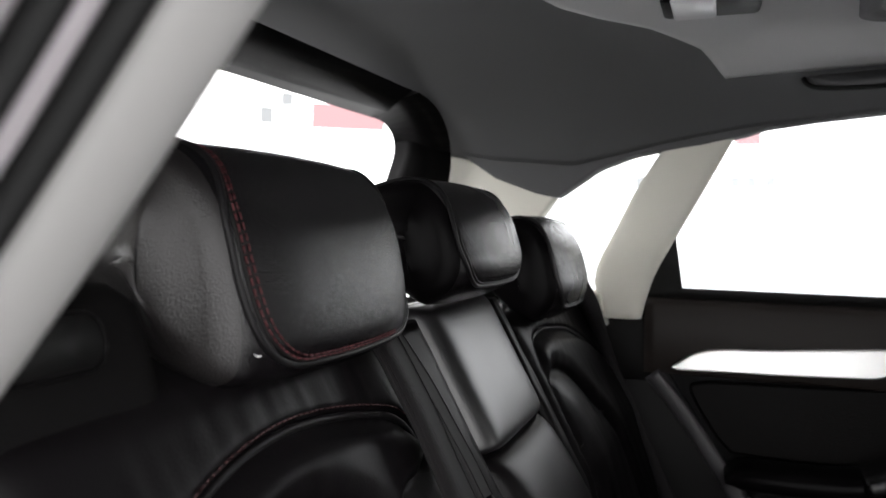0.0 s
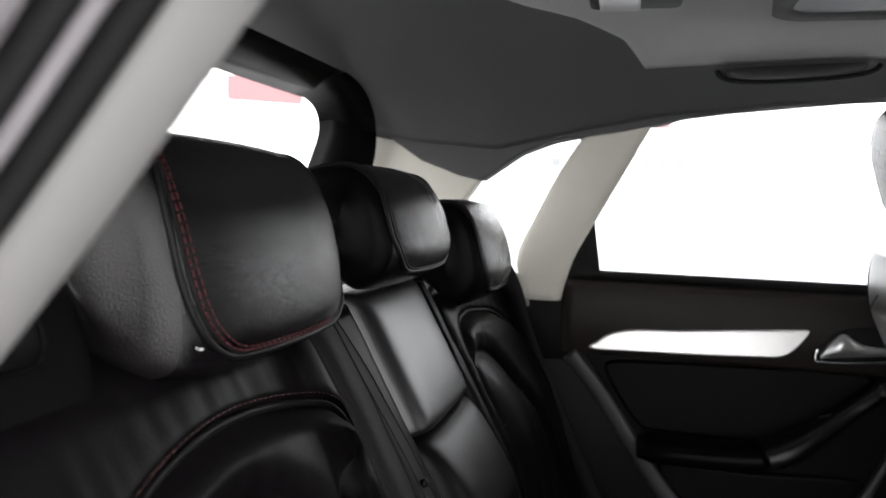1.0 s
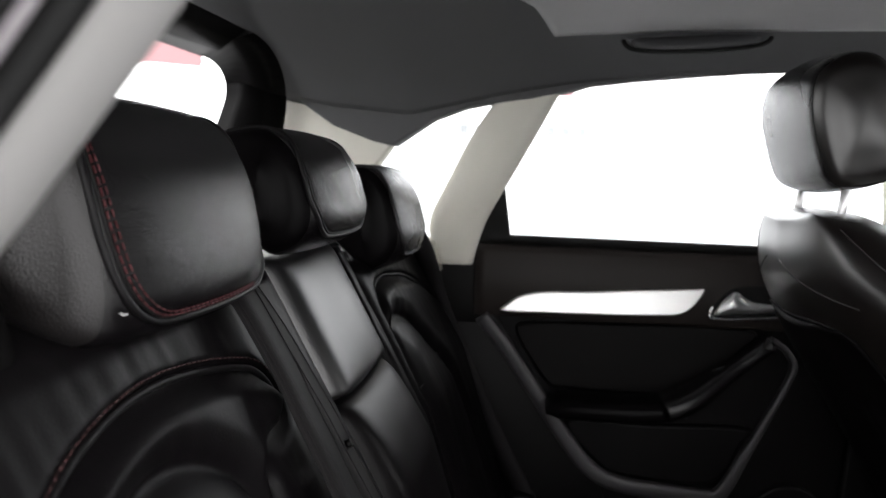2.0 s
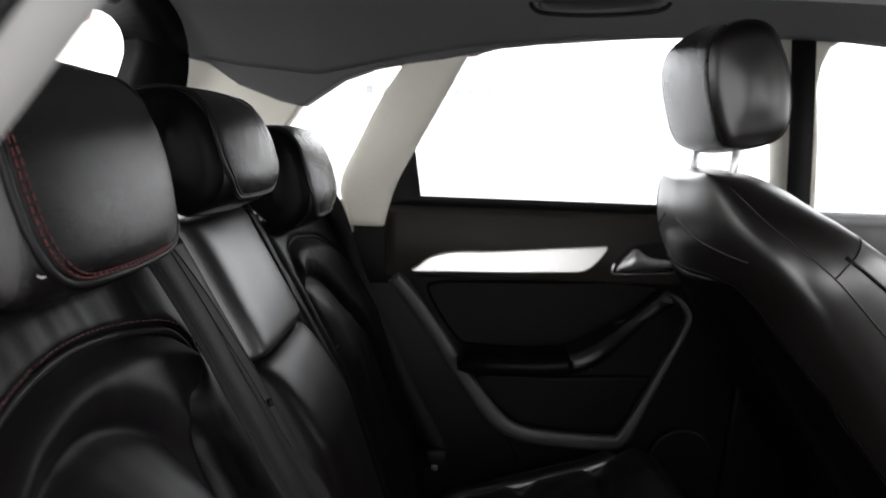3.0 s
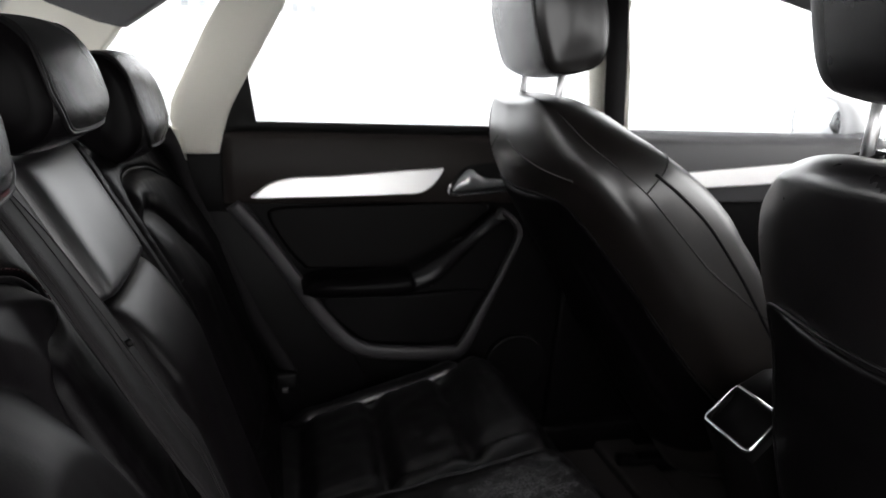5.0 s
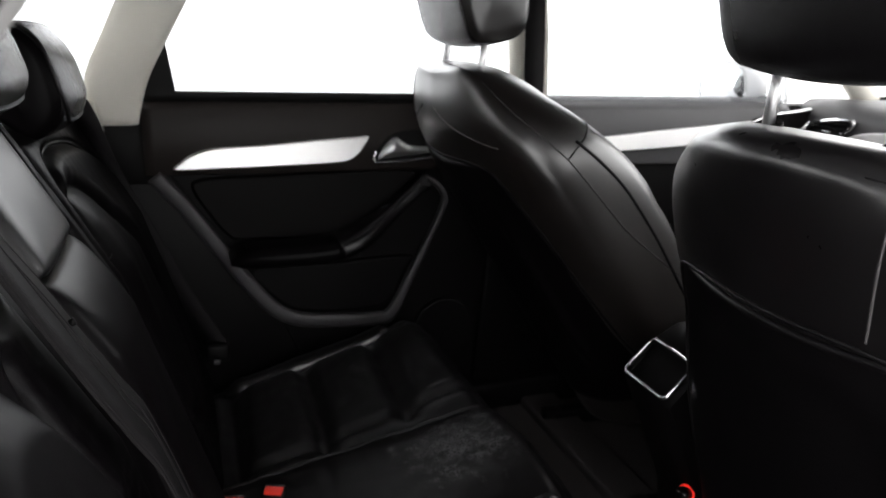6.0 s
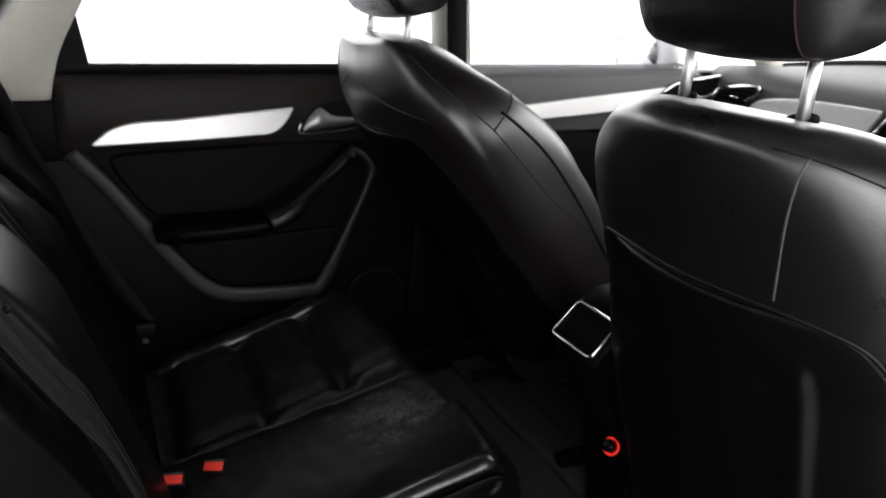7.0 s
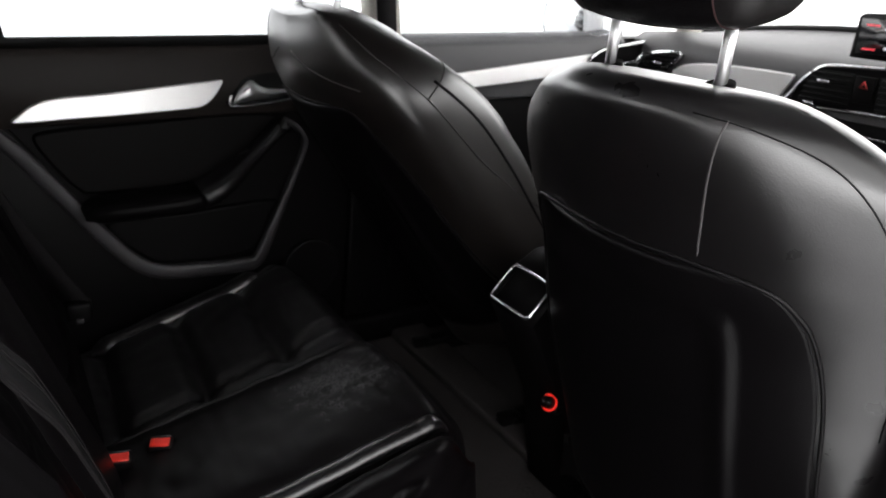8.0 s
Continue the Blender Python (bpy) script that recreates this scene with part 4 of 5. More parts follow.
    if not cross:
        rim = curve_through([(-0.258, 0.50, 0), (-0.264, 0.62, 0), (-0.265, 0.72, 0), (-0.258, 0.80, 0), (-0.238, 0.870, 0), (-0.202, 0.922, 0), (-0.148, 0.953, 0), (-0.10, 0.964, 0)], 80)
        part("edge_seam", tube([rear(p.x, p.y, 0.0006) for p in rim], 0.0009, 6), PIPING, back, "edge seam of the backrest")

    def front(y, v, off=0.0):
        w, d = half_width(v), depths(v)[0]
        e = abs(y) / w
        x = d * max(0.0, 1 - e ** (2 / pf)) ** (qf / 2) + 0.040 * smooth01(0.50, 0.85, e) * smooth01(1.0, 0.93, e) * smooth01(0.92, 0.6, v)
        return foot + up * (height * v) + fwd * (x + bow(v) + off) + Vector((0, y, 0))
    for s in (-1, 1):
        part("side_piping", tube([front(s * half_width(k / 40 * 0.70 + 0.08) * 0.955, k / 40 * 0.70 + 0.08, 0.001) for k in range(41)], 0.0028, 6), PIPING, back)
        def edge_pt(v, angle, off=0.0005, s=s):
            """On the flank: the angle from the rear (-90) to the front (90)."""
            df, dr = depths(v)
            c, t = math.cos(radians(angle)), math.sin(radians(angle))
            depth = (df if t > 0 else dr) * dcut(v)
            p_rear, q = rear_pow(s, v)
            e = abs(c) ** (pf if t > 0 else p_rear)
            roll = (0.040 * smooth01(0.50, 0.85, e) * smooth01(1.0, 0.93, e) * smooth01(0.92, 0.6, v) + 0.0006) if t > 0 else 0.0
            return foot + up * (height * v) + fwd * (depth * math.copysign(abs(t) ** (qf if t > 0 else q), t) + roll + bow(v)) + Vector((0, s * (half_width(v) * wcut(v) * e + off), 0))
        def seam_angle(v):
            reach = max(0.02, min(0.98, (soft(v, FLANK_SEAM) - bow(v)) / depths(v)[0]))
            return math.degrees(math.asin(reach ** (1 / qf)))
        if cross:
            part("side_seam", tube([edge_pt(0.10 + 0.865 * k / 60, seam_angle(0.10 + 0.865 * k / 60)) for k in range(61)], 0.0013, 6), SEAM_THREAD, back)
            part("cross_seam", tube([edge_pt(0.768, seam_angle(0.768) + (84 - seam_angle(0.768)) * k / 12) for k in range(13)], 0.0015, 6), SEAM_THREAD, back)
            part("cap_seam", tube([edge_pt(0.945 - 0.085 * k / 14, -78 + 50 * k / 14) for k in range(15)], 0.0013, 6), SEAM_THREAD, back)

    def pan(u, v):
        e = 2 * v - 1
        return foot + Vector((-0.03 + 0.52 * u, 0.25 * e, 0.03 + 0.035 * u + 0.03 * smooth01(0.5, 0.9, abs(e)) - 0.03 * abs(e) ** 12 - 0.05 * smooth01(0.85, 1, u)))
    part("cushion", sheet(pan, 40, 30, (0, 0, -0.12)), LEATHER, seat)
    for y in (-0.19, 0.19):
        rail = part("rail", box(foot.x - 0.14, foot.x + 0.45, yc + y - 0.02, yc + y + 0.02, 0.304, 0.340, 0.004), HARD_TRIM, seat, "black steel seat rail")
        part("riser", box(foot.x - 0.02, foot.x + 0.36, yc + y - 0.012, yc + y + 0.012, 0.335, foot.z - 0.06, 0.004), HARD_TRIM, seat)
        part("rail_end", box(foot.x - 0.165, foot.x - 0.12, yc + y - 0.016, yc + y + 0.016, 0.306, 0.346, 0.006), HARD_TRIM, rail, "black rail end cap")
    # headrest
    base = foot + (up * 0.7486 + fwd * 0.0155 if cross else up * (height * 0.985) + fwd * bow(1.0))
    return seat, base


def front_headrest(seat, base, yc, hx, hz, tilt, red, out, inn, shift=0.0, sink=0.0, r=0.028, dome=0.008, seam_row=8, gauge=0.088):
    prof = [(-0.048, 0.045), (-0.060, 0.10), (-0.060, 0.160), (-0.044, 0.202), (0.0, 0.218), (0.040, 0.202), (0.058, 0.14), (0.056, 0.08), (0.038, 0.042), (-0.005, 0.034)]
    c, s = math.cos(radians(tilt)), math.sin(radians(tilt))
    rot = [(base.x + hx + a * c - b * s, base.z + hz + b * c + a * s) for a, b in prof]
    data, hr = headrest_shape(rot, yc - out, yc + inn, r, dome, 60, 0.006)
    rest = part("headrest", data, LEATHER, seat, "black leather headrest with dark red seam")
    # the red-seamed one's paler end leather stands in for light from the open door
    rest.data.materials.append(LEATHER_GRAIN if red else LEATHER_SCUFFED)
    for k, poly in enumerate(rest.data.polygons):
        if not seam_row <= k // 60 < len(hr) - 1 - seam_row:
            poly.material_index = 1
    for row in (seam_row,) if red else (seam_row, len(hr) - 1 - seam_row):
        part("stitching", tube(hr[row] + [hr[row][0], hr[row][1]], 0.0011, 6), DARK_THREAD if red else PIPING, rest, "dark red seam")
    base = Vector((base.x, yc, base.z))
    for y in (-gauge, gauge):
        base_y = base + Vector((shift, y, sink))
        a, b = base_y + Vector((0, 0, -0.03)), base + Vector((hx * 0.6, y, 0.075 + hz))
        part("post", tube([a, b], 0.0064, 16), POST_METAL, rest, "chrome headrest post")
        part("collar", tube([base_y + Vector((0.004, 0, -0.012)), base_y + Vector((0.001, 0, 0.006)), base_y + Vector((0.0005, 0, 0.009)), base_y + Vector((0, 0, 0.0105))], 0.0165, 20), HARD_TRIM, rest, "black plastic post collar")


seat, base = front_seat(-0.362, 0.842, 1.133, 17, 0.297, 0.060, 0.105, "black leather front seat with smooth back panel", (-0.106, -0.026, 0.004), 0.0, 0.660, 0.0, False, (1.0, 1.6))
front_headrest(seat, base, -0.343, 0.016, 0.022, 10, True, 0.140, 0.124, 0.0, -0.013, 0.040, 0.022, 10, 0.079)
STEEL = surface("bare_steel", (0.55, 0.50, 0.42), 0.3, metal=1.0, grain=0.3, grain_scale=150)
part("release_rod", tube(curve_through([(1.030, -0.100, 0.520), (1.036, -0.100, 0.500), (1.050, -0.100, 0.472), (1.068, -0.100, 0.446)], 16), 0.0032, 8), STEEL, seat, "thin steel release rod")
part("bracket", box(1.085, 1.20, -0.118, -0.096, 0.335, 0.405, 0.008), HARD_TRIM, seat, "black seat bracket")
bolt = part("bolt", tube([(1.118, -0.094, 0.405), (1.108, -0.100, 0.416), (1.106, -0.101, 0.418)], 0.0075, 6), STEEL, seat, "bare metal bolt")
for x, z in ((1.120, 0.383), (1.175, 0.358), (1.215, 0.326)):
    part("clip", box(x - 0.006, x + 0.006, -0.1225, -0.1195, z - 0.003, z + 0.003, 0.001), STEEL, seat, "small steel clip")
seat, base = front_seat(0.365, 0.7177, 1.1420, 43, 0.262, 0.092, 0.028, "black leather front seat leaning well back", (0.15, -0.02, 0.0), 0.080, 0.775, 0.02, True, (1.0, 0.95), (0.8, 0.8), 0.040)
front_headrest(seat, base, 0.365, 0.050, 0.021, 12, False, 0.128, 0.128, 0.012, -0.011)

# ---- far rear door ----
door = thing("rear_door", "black car door with aluminium strip, closed", "car door", (0.6, 0.72, 0.40))
OUT = [(0.20, 1.045), (1.04, 1.045), (1.04, 0.36), (0.60, 0.36), (0.505, 0.535), (0.40, 0.68), (0.28, 0.86), (0.215, 0.955)]
part("panel", plate([(x, 0.76, z) for x, z in OUT], (0, -0.048, 0), 0.006), HARD_TRIM, door)


def upper_roll(x0, x1):
    def f(u, v):
        x = x0 + (x1 - x0) * u
        y = 0.700 - 0.014 * math.sin(math.pi * min(1, v * 1.15) * 0.9) + 0.05 * smooth01(0.86, 1.0, v)
        return Vector((x, y, 0.900 + 0.158 * v))
    return f


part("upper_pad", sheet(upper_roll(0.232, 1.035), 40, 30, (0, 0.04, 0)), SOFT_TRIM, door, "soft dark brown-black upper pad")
strip = curve_through([(0.290, 0.914, 0), (0.300, 0.928, 0), (0.325, 0.945, 0), (0.37, 0.956, 0), (0.45, 0.960, 0), (0.56, 0.969, 0), (0.655, 0.976, 0), (0.681, 0.977, 0), (0.676, 0.962, 0), (0.656, 0.938, 0), (0.632, 0.925, 0), (0.60, 0.922, 0), (0.50, 0.918, 0), (0.38, 0.915, 0)], 90, True)
part("aluminium_strip", plate([(p.x, 0.694 + 0.16 * (p.y - 0.945), p.y) for p in strip], (0, -0.016, 0), 0.003), ALU, door, "brushed aluminium trim strip")
hb = curve_through([(0.694, 0.922, 0), (0.708, 0.955, 0), (0.735, 0.982, 0), (0.80, 0.990, 0), (0.850, 0.978, 0), (0.858, 0.946, 0), (0.80, 0.928, 0)], 44, True)
handle = part("handle", plate([(p.x, 0.694, p.y) for p in hb], (0, -0.010, 0), 0.003), RUBBER, door, "black recessed handle cup")
# the lever: a swelling tongue that thins out towards the hinge
rings = []
for k in range(25):
    q = k / 24
    x = 0.702 + 0.146 * q
    top = float(np.interp(q, (0, 0.08, 0.20, 0.28, 0.36, 0.48, 1.0), (0.935, 0.955, 0.974, 0.976, 0.966, 0.957, 0.951)))
    bot = float(np.interp(q, (0, 0.15, 1.0), (0.927, 0.930, 0.944)))
    deep = float(np.interp(q, (0, 0.2, 0.4, 1.0), (0.008, 0.016, 0.012, 0.006)))
    rings.append([Vector((x, 0.682 - deep * max(0.0, math.sin(a)) + 0.004 * min(0.0, math.sin(a)), (top + bot) / 2 + (top - bot) / 2 * math.cos(a))) for a in (2 * math.pi * j / 20 for j in range(20))])
part("lever", loft(rings), POST_METAL, handle, "satin chrome lever")
lip = curve_through([(0.697, 0.945, 0), (0.693, 0.929, 0), (0.700, 0.9215, 0), (0.74, 0.9215, 0), (0.80, 0.927, 0), (0.845, 0.934, 0), (0.868, 0.944, 0)], 40)
part("lip", tube([Vector((p.x, 0.680, p.y)) for p in lip], 0.0034, 8), CHROME, handle, "chrome lower lip")
inset = curve_through([(0.318, 0.872, 0), (0.335, 0.888, 0), (0.40, 0.893, 0), (0.55, 0.897, 0), (0.70, 0.902, 0), (0.79, 0.893, 0), (0.76, 0.85, 0), (0.69, 0.782, 0), (0.62, 0.757, 0), (0.42, 0.757, 0), (0.385, 0.768, 0), (0.345, 0.82, 0)], 70, True)
part("inset_pad", plate([(p.x, 0.713, p.y) for p in inset], (0, -0.014, 0), 0.006), DOOR_PAD, door, "black leather inset pad")
# armrest that sweeps up into the pull
arm = curve_through([(0.385, 0.672, 0.728), (0.43, 0.655, 0.737), (0.52, 0.645, 0.741), (0.60, 0.642, 0.748), (0.655, 0.642, 0.770), (0.71, 0.648, 0.808), (0.76, 0.655, 0.846), (0.795, 0.662, 0.872), (0.812, 0.672, 0.882)], 60)
rings = []
for i, p in enumerate(arm):
    s = i / 59
    t = (arm[min(59, i + 1)] - arm[max(0, i - 1)]).normalized()
    nrm = Vector((-t.z, 0, t.x))
    h = 0.023 * (1 - 0.38 * smooth01(0.45, 0.75, s)) * (0.35 + 0.65 * smooth01(0, 0.1, s)) * (1 + 0.55 * smooth01(0.88, 0.95, s)) * (0.25 + 0.75 * smooth01(1.0, 0.95, s))
    w = 0.052 * (1 - 0.60 * smooth01(0.45, 0.75, s)) * (1 + 0.25 * smooth01(0.88, 0.95, s)) * (0.4 + 0.6 * smooth01(1.0, 0.95, s))
    rings.append([p + nrm * (h * math.copysign(abs(math.sin(a)) ** 0.7, math.sin(a))) + Vector((0, w * math.copysign(abs(math.cos(a)) ** 0.7, math.cos(a)), 0)) for a in (2 * math.pi * k / 20 for k in range(20))])
joint = next(i for i, p in enumerate(arm) if p.x > 0.605)
part("armrest", loft(rings[:joint + 1]), LEATHER_SHADED_DULL, door, "matt black padded armrest")
part("pull_handle", loft(rings[joint:]), LEATHER, door, "black pull handle sweeping up from the armrest")
part("grip_joint", tube([arm[joint] + Vector((0.0, -0.052, 0.008)), arm[joint + 2] + Vector((0.005, -0.045, -0.004)), arm[joint + 4] + Vector((0.012, -0.03, -0.02))], 0.0012, 6), RUBBER, door)
ridge = curve_through([(0.245, 0.705, 0.895), (0.30, 0.704, 0.83), (0.36, 0.702, 0.745), (0.42, 0.70, 0.66), (0.475, 0.698, 0.595), (0.53, 0.696, 0.566), (0.62, 0.695, 0.556), (0.70, 0.696, 0.552), (0.745, 0.698, 0.562), (0.79, 0.70, 0.65), (0.835, 0.702, 0.745), (0.860, 0.704, 0.80), (0.868, 0.705, 0.835), (0.850, 0.706, 0.865), (0.82, 0.708, 0.885)], 90)
rings = []
for i, p in enumerate(ridge):
    t = (ridge[min(89, i + 1)] - ridge[max(0, i - 1)]).normalized()
    nrm = Vector((-t.z, 0, t.x)).normalized()
    w = 0.0165 * (1 - 0.60 * smooth01(0.50, 0.75, i / 89))
    rings.append([p + nrm * (0.004 + w * math.copysign(abs(math.cos(a)) ** 0.6, math.cos(a))) + Vector((0, 0.011 * math.copysign(abs(math.sin(a)) ** 0.8, math.sin(a)), 0)) for a in (2 * math.pi * k / 20 for k in range(20))])
part("pocket_ridge", loft(rings), RIDGE_PLASTIC, door, "raised ridge round the door pocket")
pk = curve_through([(0.43, 0.690, 0), (0.50, 0.60, 0), (0.56, 0.58, 0), (0.70, 0.575, 0), (0.75, 0.60, 0), (0.775, 0.66, 0), (0.79, 0.70, 0), (0.60, 0.695, 0)], 40, True)
part("pocket", plate([(p.x, 0.7135, p.y) for p in pk], (0, -0.012, 0), 0.008), HARD_TRIM, door, "black plastic pocket front")
spk = [Vector((0.875 + 0.075 * math.cos(a), 0.708, 0.515 + 0.075 * math.sin(a))) for a in (2 * math.pi * k / 40 for k in range(40))]
part("loudspeaker_grille", plate(spk, (0, -0.012, 0), 0.006), HARD_TRIM, door, "round black loudspeaker cover")


def side_frame(name, outline, inner, y, label):
    ob = part(name, frame_between(outline, inner, lambda x, z: Vector((x, y, z)), (0, 0.03, 0)), RUBBER)
    return tagged(ob, label, "window frame", kind="structure")


side_frame("window_1", [(0.200, 1.045), (1.05, 1.045), (1.07, 1.45), (0.35, 1.44), (0.215, 1.14)], [(0.298, 1.063), (1.02, 1.063), (1.03, 1.43), (0.41, 1.42), (0.282, 1.17)], 0.712, "black frame of the rear door window")

def pane(name, corners, label):
    """A thin window pane; it lets daylight in."""
    ob = part(name, plate(corners, (0, 0.004, 0)), GLASS, None, smooth=False)
    ob.visible_shadow = False
    return tagged(ob, label, "window pane", kind="structure")


pane("window_2", [(0.29, 0.728, 1.05), (1.04, 0.728, 1.05), (1.05, 0.700, 1.44), (0.43, 0.700, 1.43), (0.29, 0.722, 1.14)], "clear glass of the rear door window")
pane("window_3", [(-0.07, 0.705, 1.11), (0.15, 0.708, 1.05), (0.28, 0.692, 1.33), (0.16, 0.694, 1.29), (0.04, 0.700, 1.22)], "clear glass of the quarter window")
pane("window_4", [(1.10, 0.730, 1.05), (1.82, 0.730, 1.05), (1.78, 0.718, 1.16), (1.52, 0.702, 1.36), (1.09, 0.700, 1.41)], "clear glass of the front door window")

# post between the doors
bp = thing("door_post", "beige trimmed post between the doors with seat belt", "door post", (1.08, 0.70, 0.4))
part("upper_trim", plate([(x, 0.72, z) for x, z in ((1.02, 1.03), (1.094, 1.03), (1.083, 1.20), (1.070, 1.31), (1.074, 1.35), (1.088, 1.385), (1.12, 1.405), (1.18, 1.412), (1.18, 1.45), (0.98, 1.45))], (0, -0.05, 0), 0.008), BEIGE, bp, "beige cloth upper trim")
part("lower_trim", plate([(x, 0.73, z) for x, z in ((0.95, 0.34), (1.20, 0.34), (1.14, 1.03), (1.0, 1.03))], (0, -0.035, 0), 0.01), HARD_TRIM, bp, "black plastic lower trim")
part("belt", ribbon([(1.02, 0.645, 1.40), (1.035, 0.645, 1.2), (1.05, 0.65, 0.95), (1.08, 0.66, 0.5)], (0.047, 0, 0.0), 0.002), WEBBING, bp, "black seat belt")
part("belt_guide", box(1.030, 1.062, 0.655, 0.672, 1.25, 1.315, 0.006), BEIGE, bp, "beige belt height slider")

# far front door
fdoor = thing("front_door", "black front car door with aluminium strip, closed", "car door", (1.5, 0.72, 0.4))
part("panel", plate([(x, 0.77, z) for x, z in ((1.115, 1.045), (1.90, 1.045), (1.90, 0.36), (1.115, 0.36))], (0, -0.055, 0), 0.006), HARD_TRIM, fdoor)
# paler than the rear door's pad: window light put into the colour
part("upper_pad", sheet(upper_roll(1.118, 1.80), 30, 30, (0, 0.04, 0)), DAYLIT_SKIN, fdoor, "soft dark upper pad")
fs = curve_through([(1.13, 0.932, 0), (1.13, 0.958, 0), (1.35, 0.980, 0), (1.6, 1.000, 0), (1.73, 1.010, 0), (1.72, 0.985, 0), (1.55, 0.955, 0), (1.35, 0.940, 0)], 60, True)
part("aluminium_strip", plate([(p.x, 0.692 + 0.12 * (p.y - 0.965), p.y) for p in fs], (0, -0.016, 0), 0.003), ALU, fdoor, "brushed aluminium trim strip")
tri = curve_through([(1.66, 0.985, 0), (1.70, 1.018, 0), (1.80, 1.032, 0), (1.85, 1.035, 0), (1.84, 1.00, 0), (1.80, 0.982, 0)], 36, True)
part("tweeter_frame", tube([Vector((p.x, 0.672, p.y)) for p in tri + tri[:2]], 0.004), CHROME, fdoor, "chrome edge of the tweeter cover")
part("tweeter_cover", plate([(p.x, 0.69, p.y) for p in tri], (0, -0.016, 0), 0.004), HARD_TRIM, fdoor, "black tweeter cover")

# ---- door mirror outside ----
mirror = thing("door_mirror", "white door mirror outside the far front window", "door mirror", (1.755, 0.84, 1.02))
WHITE_PAINT = surface("white_car_paint", (0.80, 0.80, 0.80), 0.25, vary=0.03)
prof = curve_through([(-0.10, 0, 0.0), (-0.105, 0, 0.06), (-0.07, 0, 0.10), (0.0, 0, 0.108), (0.08, 0, 0.095), (0.10, 0, 0.045), (0.09, 0, -0.005), (0.0, 0, -0.02)], 48, True)
rings = [[Vector((1.775 + d, 0.90 + p.x * k, 1.085 + (p.z - 0.045) * k)) for p in prof] for d, k in ((-0.035, 0.94), (-0.03, 1.0), (0.0, 1.0), (0.03, 0.92), (0.055, 0.7), (0.07, 0.4))]
part("shell", loft(rings), WHITE_PAINT, mirror, "white painted shell")
part("glass", loft([[Vector((1.775 + d, 0.90 + p.x * 0.86, 1.085 + (p.z - 0.045) * 0.86)) for p in prof] for d in (-0.0375, -0.036)]), surface("mirror_glass", (0.85, 0.87, 0.88), 0.03, metal=1.0, vary=0.01), mirror, "mirror glass")
part("rim", tube([Vector((1.739, 0.90 + p.x * 0.93, 1.085 + (p.z - 0.045) * 0.93)) for p in prof + prof[:2]], 0.0016, 8), surface("grey_mirror_rim", (0.45, 0.45, 0.46), 0.4), mirror, "grey mirror rim")
part("foot", box(1.765, 1.815, 0.775, 0.84, 1.00, 1.06, 0.01), HARD_TRIM, mirror, "black mirror foot")

# ---- console between the seats ----
con = thing("centre_console", "black centre console with chrome-framed rear cubby", "console", (1.1, -0.02, 0.30))
side = [(0.945, 0.688), (0.94, 0.698), (0.990, 0.752), (1.03, 0.775), (1.25, 0.785), (1.45, 0.70), (1.80, 0.70), (1.80, 0.305), (1.06, 0.305), (1.03, 0.50)]
part("body", plate([(x, -0.085, z) for x, z in side], (0, 0.13, 0), 0.010, 3), HARD_TRIM, con)
tilted = lambda a, b: Vector((0.9625 + b * 0.70 - 0.004, -0.020 + a, 0.728 + b * 0.72 + 0.004))
part("cubby_frame", frame_between(rounded(0.055, 0.036, 0.012), rounded(0.0508, 0.0318, 0.0095), tilted, (0.006, 0, -0.006)), CHROME, con, "chrome frame of the cubby")
part("cubby", frame_between(rounded(0.050, 0.031, 0.009), rounded(0.046, 0.026, 0.008), lambda a, b: tilted(a, b) + Vector((0.03, 0, -0.03)), (0.001, 0, -0.001), tilted), RUBBER, con, "dark open cubby")
part("cubby_floor", sheet(lambda u, v: tilted(-0.0485 + 0.097 * u, -0.0295 + 0.059 * v) + Vector((0.7, 0, -0.7)) * (0.006 + 0.020 * math.sin(math.pi * u) ** 0.5), 24, 6, (0.004, 0, -0.004)), surface("glossy_black_plastic", (0.008, 0.008, 0.008), 0.15), con, "curved glossy black cubby liner")
ax = Vector((-0.80, -0.30, 0.52)).normalized()
sc = Vector((1.002, -0.070, 0.536))
e1 = ax.cross(Vector((0, 0, 1))).normalized()
e2 = e1.cross(ax)
part("socket", tube([sc - ax * 0.045, sc - ax * 0.004], 0.0175, 20), HARD_TRIM, con, "black socket rim")
part("lit_ring", tube([sc + 0.0132 * (math.cos(a) * e1 + math.sin(a) * e2) for a in (2 * math.pi * k / 32 for k in range(33))], 0.0020), RED_RING, con, "glowing red ring of the charging socket")
plug = part("charger", tube([sc - ax * 0.006, sc + ax * 0.010, sc + ax * 0.013], 0.0108, 20), HARD_TRIM, con, "black charger plug")
for dy in (-0.005, 0.005):
    part("port", tube([sc + ax * 0.0125 + e1 * (dy - 0.003), sc + ax * 0.0135 + e1 * (dy + 0.003)], 0.0012, 5), CHROME, plug)

# ---- dashboard ----
dash = thing("dashboard", "dark dashboard with aluminium strip and chrome-ringed vents", "dashboard", (1.9, 0, 0.4))
prof = [(1.90, 0.60), (1.86, 0.75), (1.845, 0.90), (1.842, 0.96), (1.845, 1.02), (1.855, 1.045), (1.885, 1.062), (1.95, 1.075), (2.06, 1.09), (2.10, 1.085), (2.10, 0.60)]
part("body", loft([[Vector((x - 0.012 * (1 - (y / 0.72) ** 2), y, z + (0.022 - 0.060 * (y / 0.72) ** 2) * smooth01(1.88, 2.08, x) * smooth01(0.9, 1.05, z))) for x, z in prof] for y in [-0.72 + 0.06 * k for k in range(25)]]), DAYLIT_SKIN, dash, "soft dark upper dashboard")
DX = 1.826
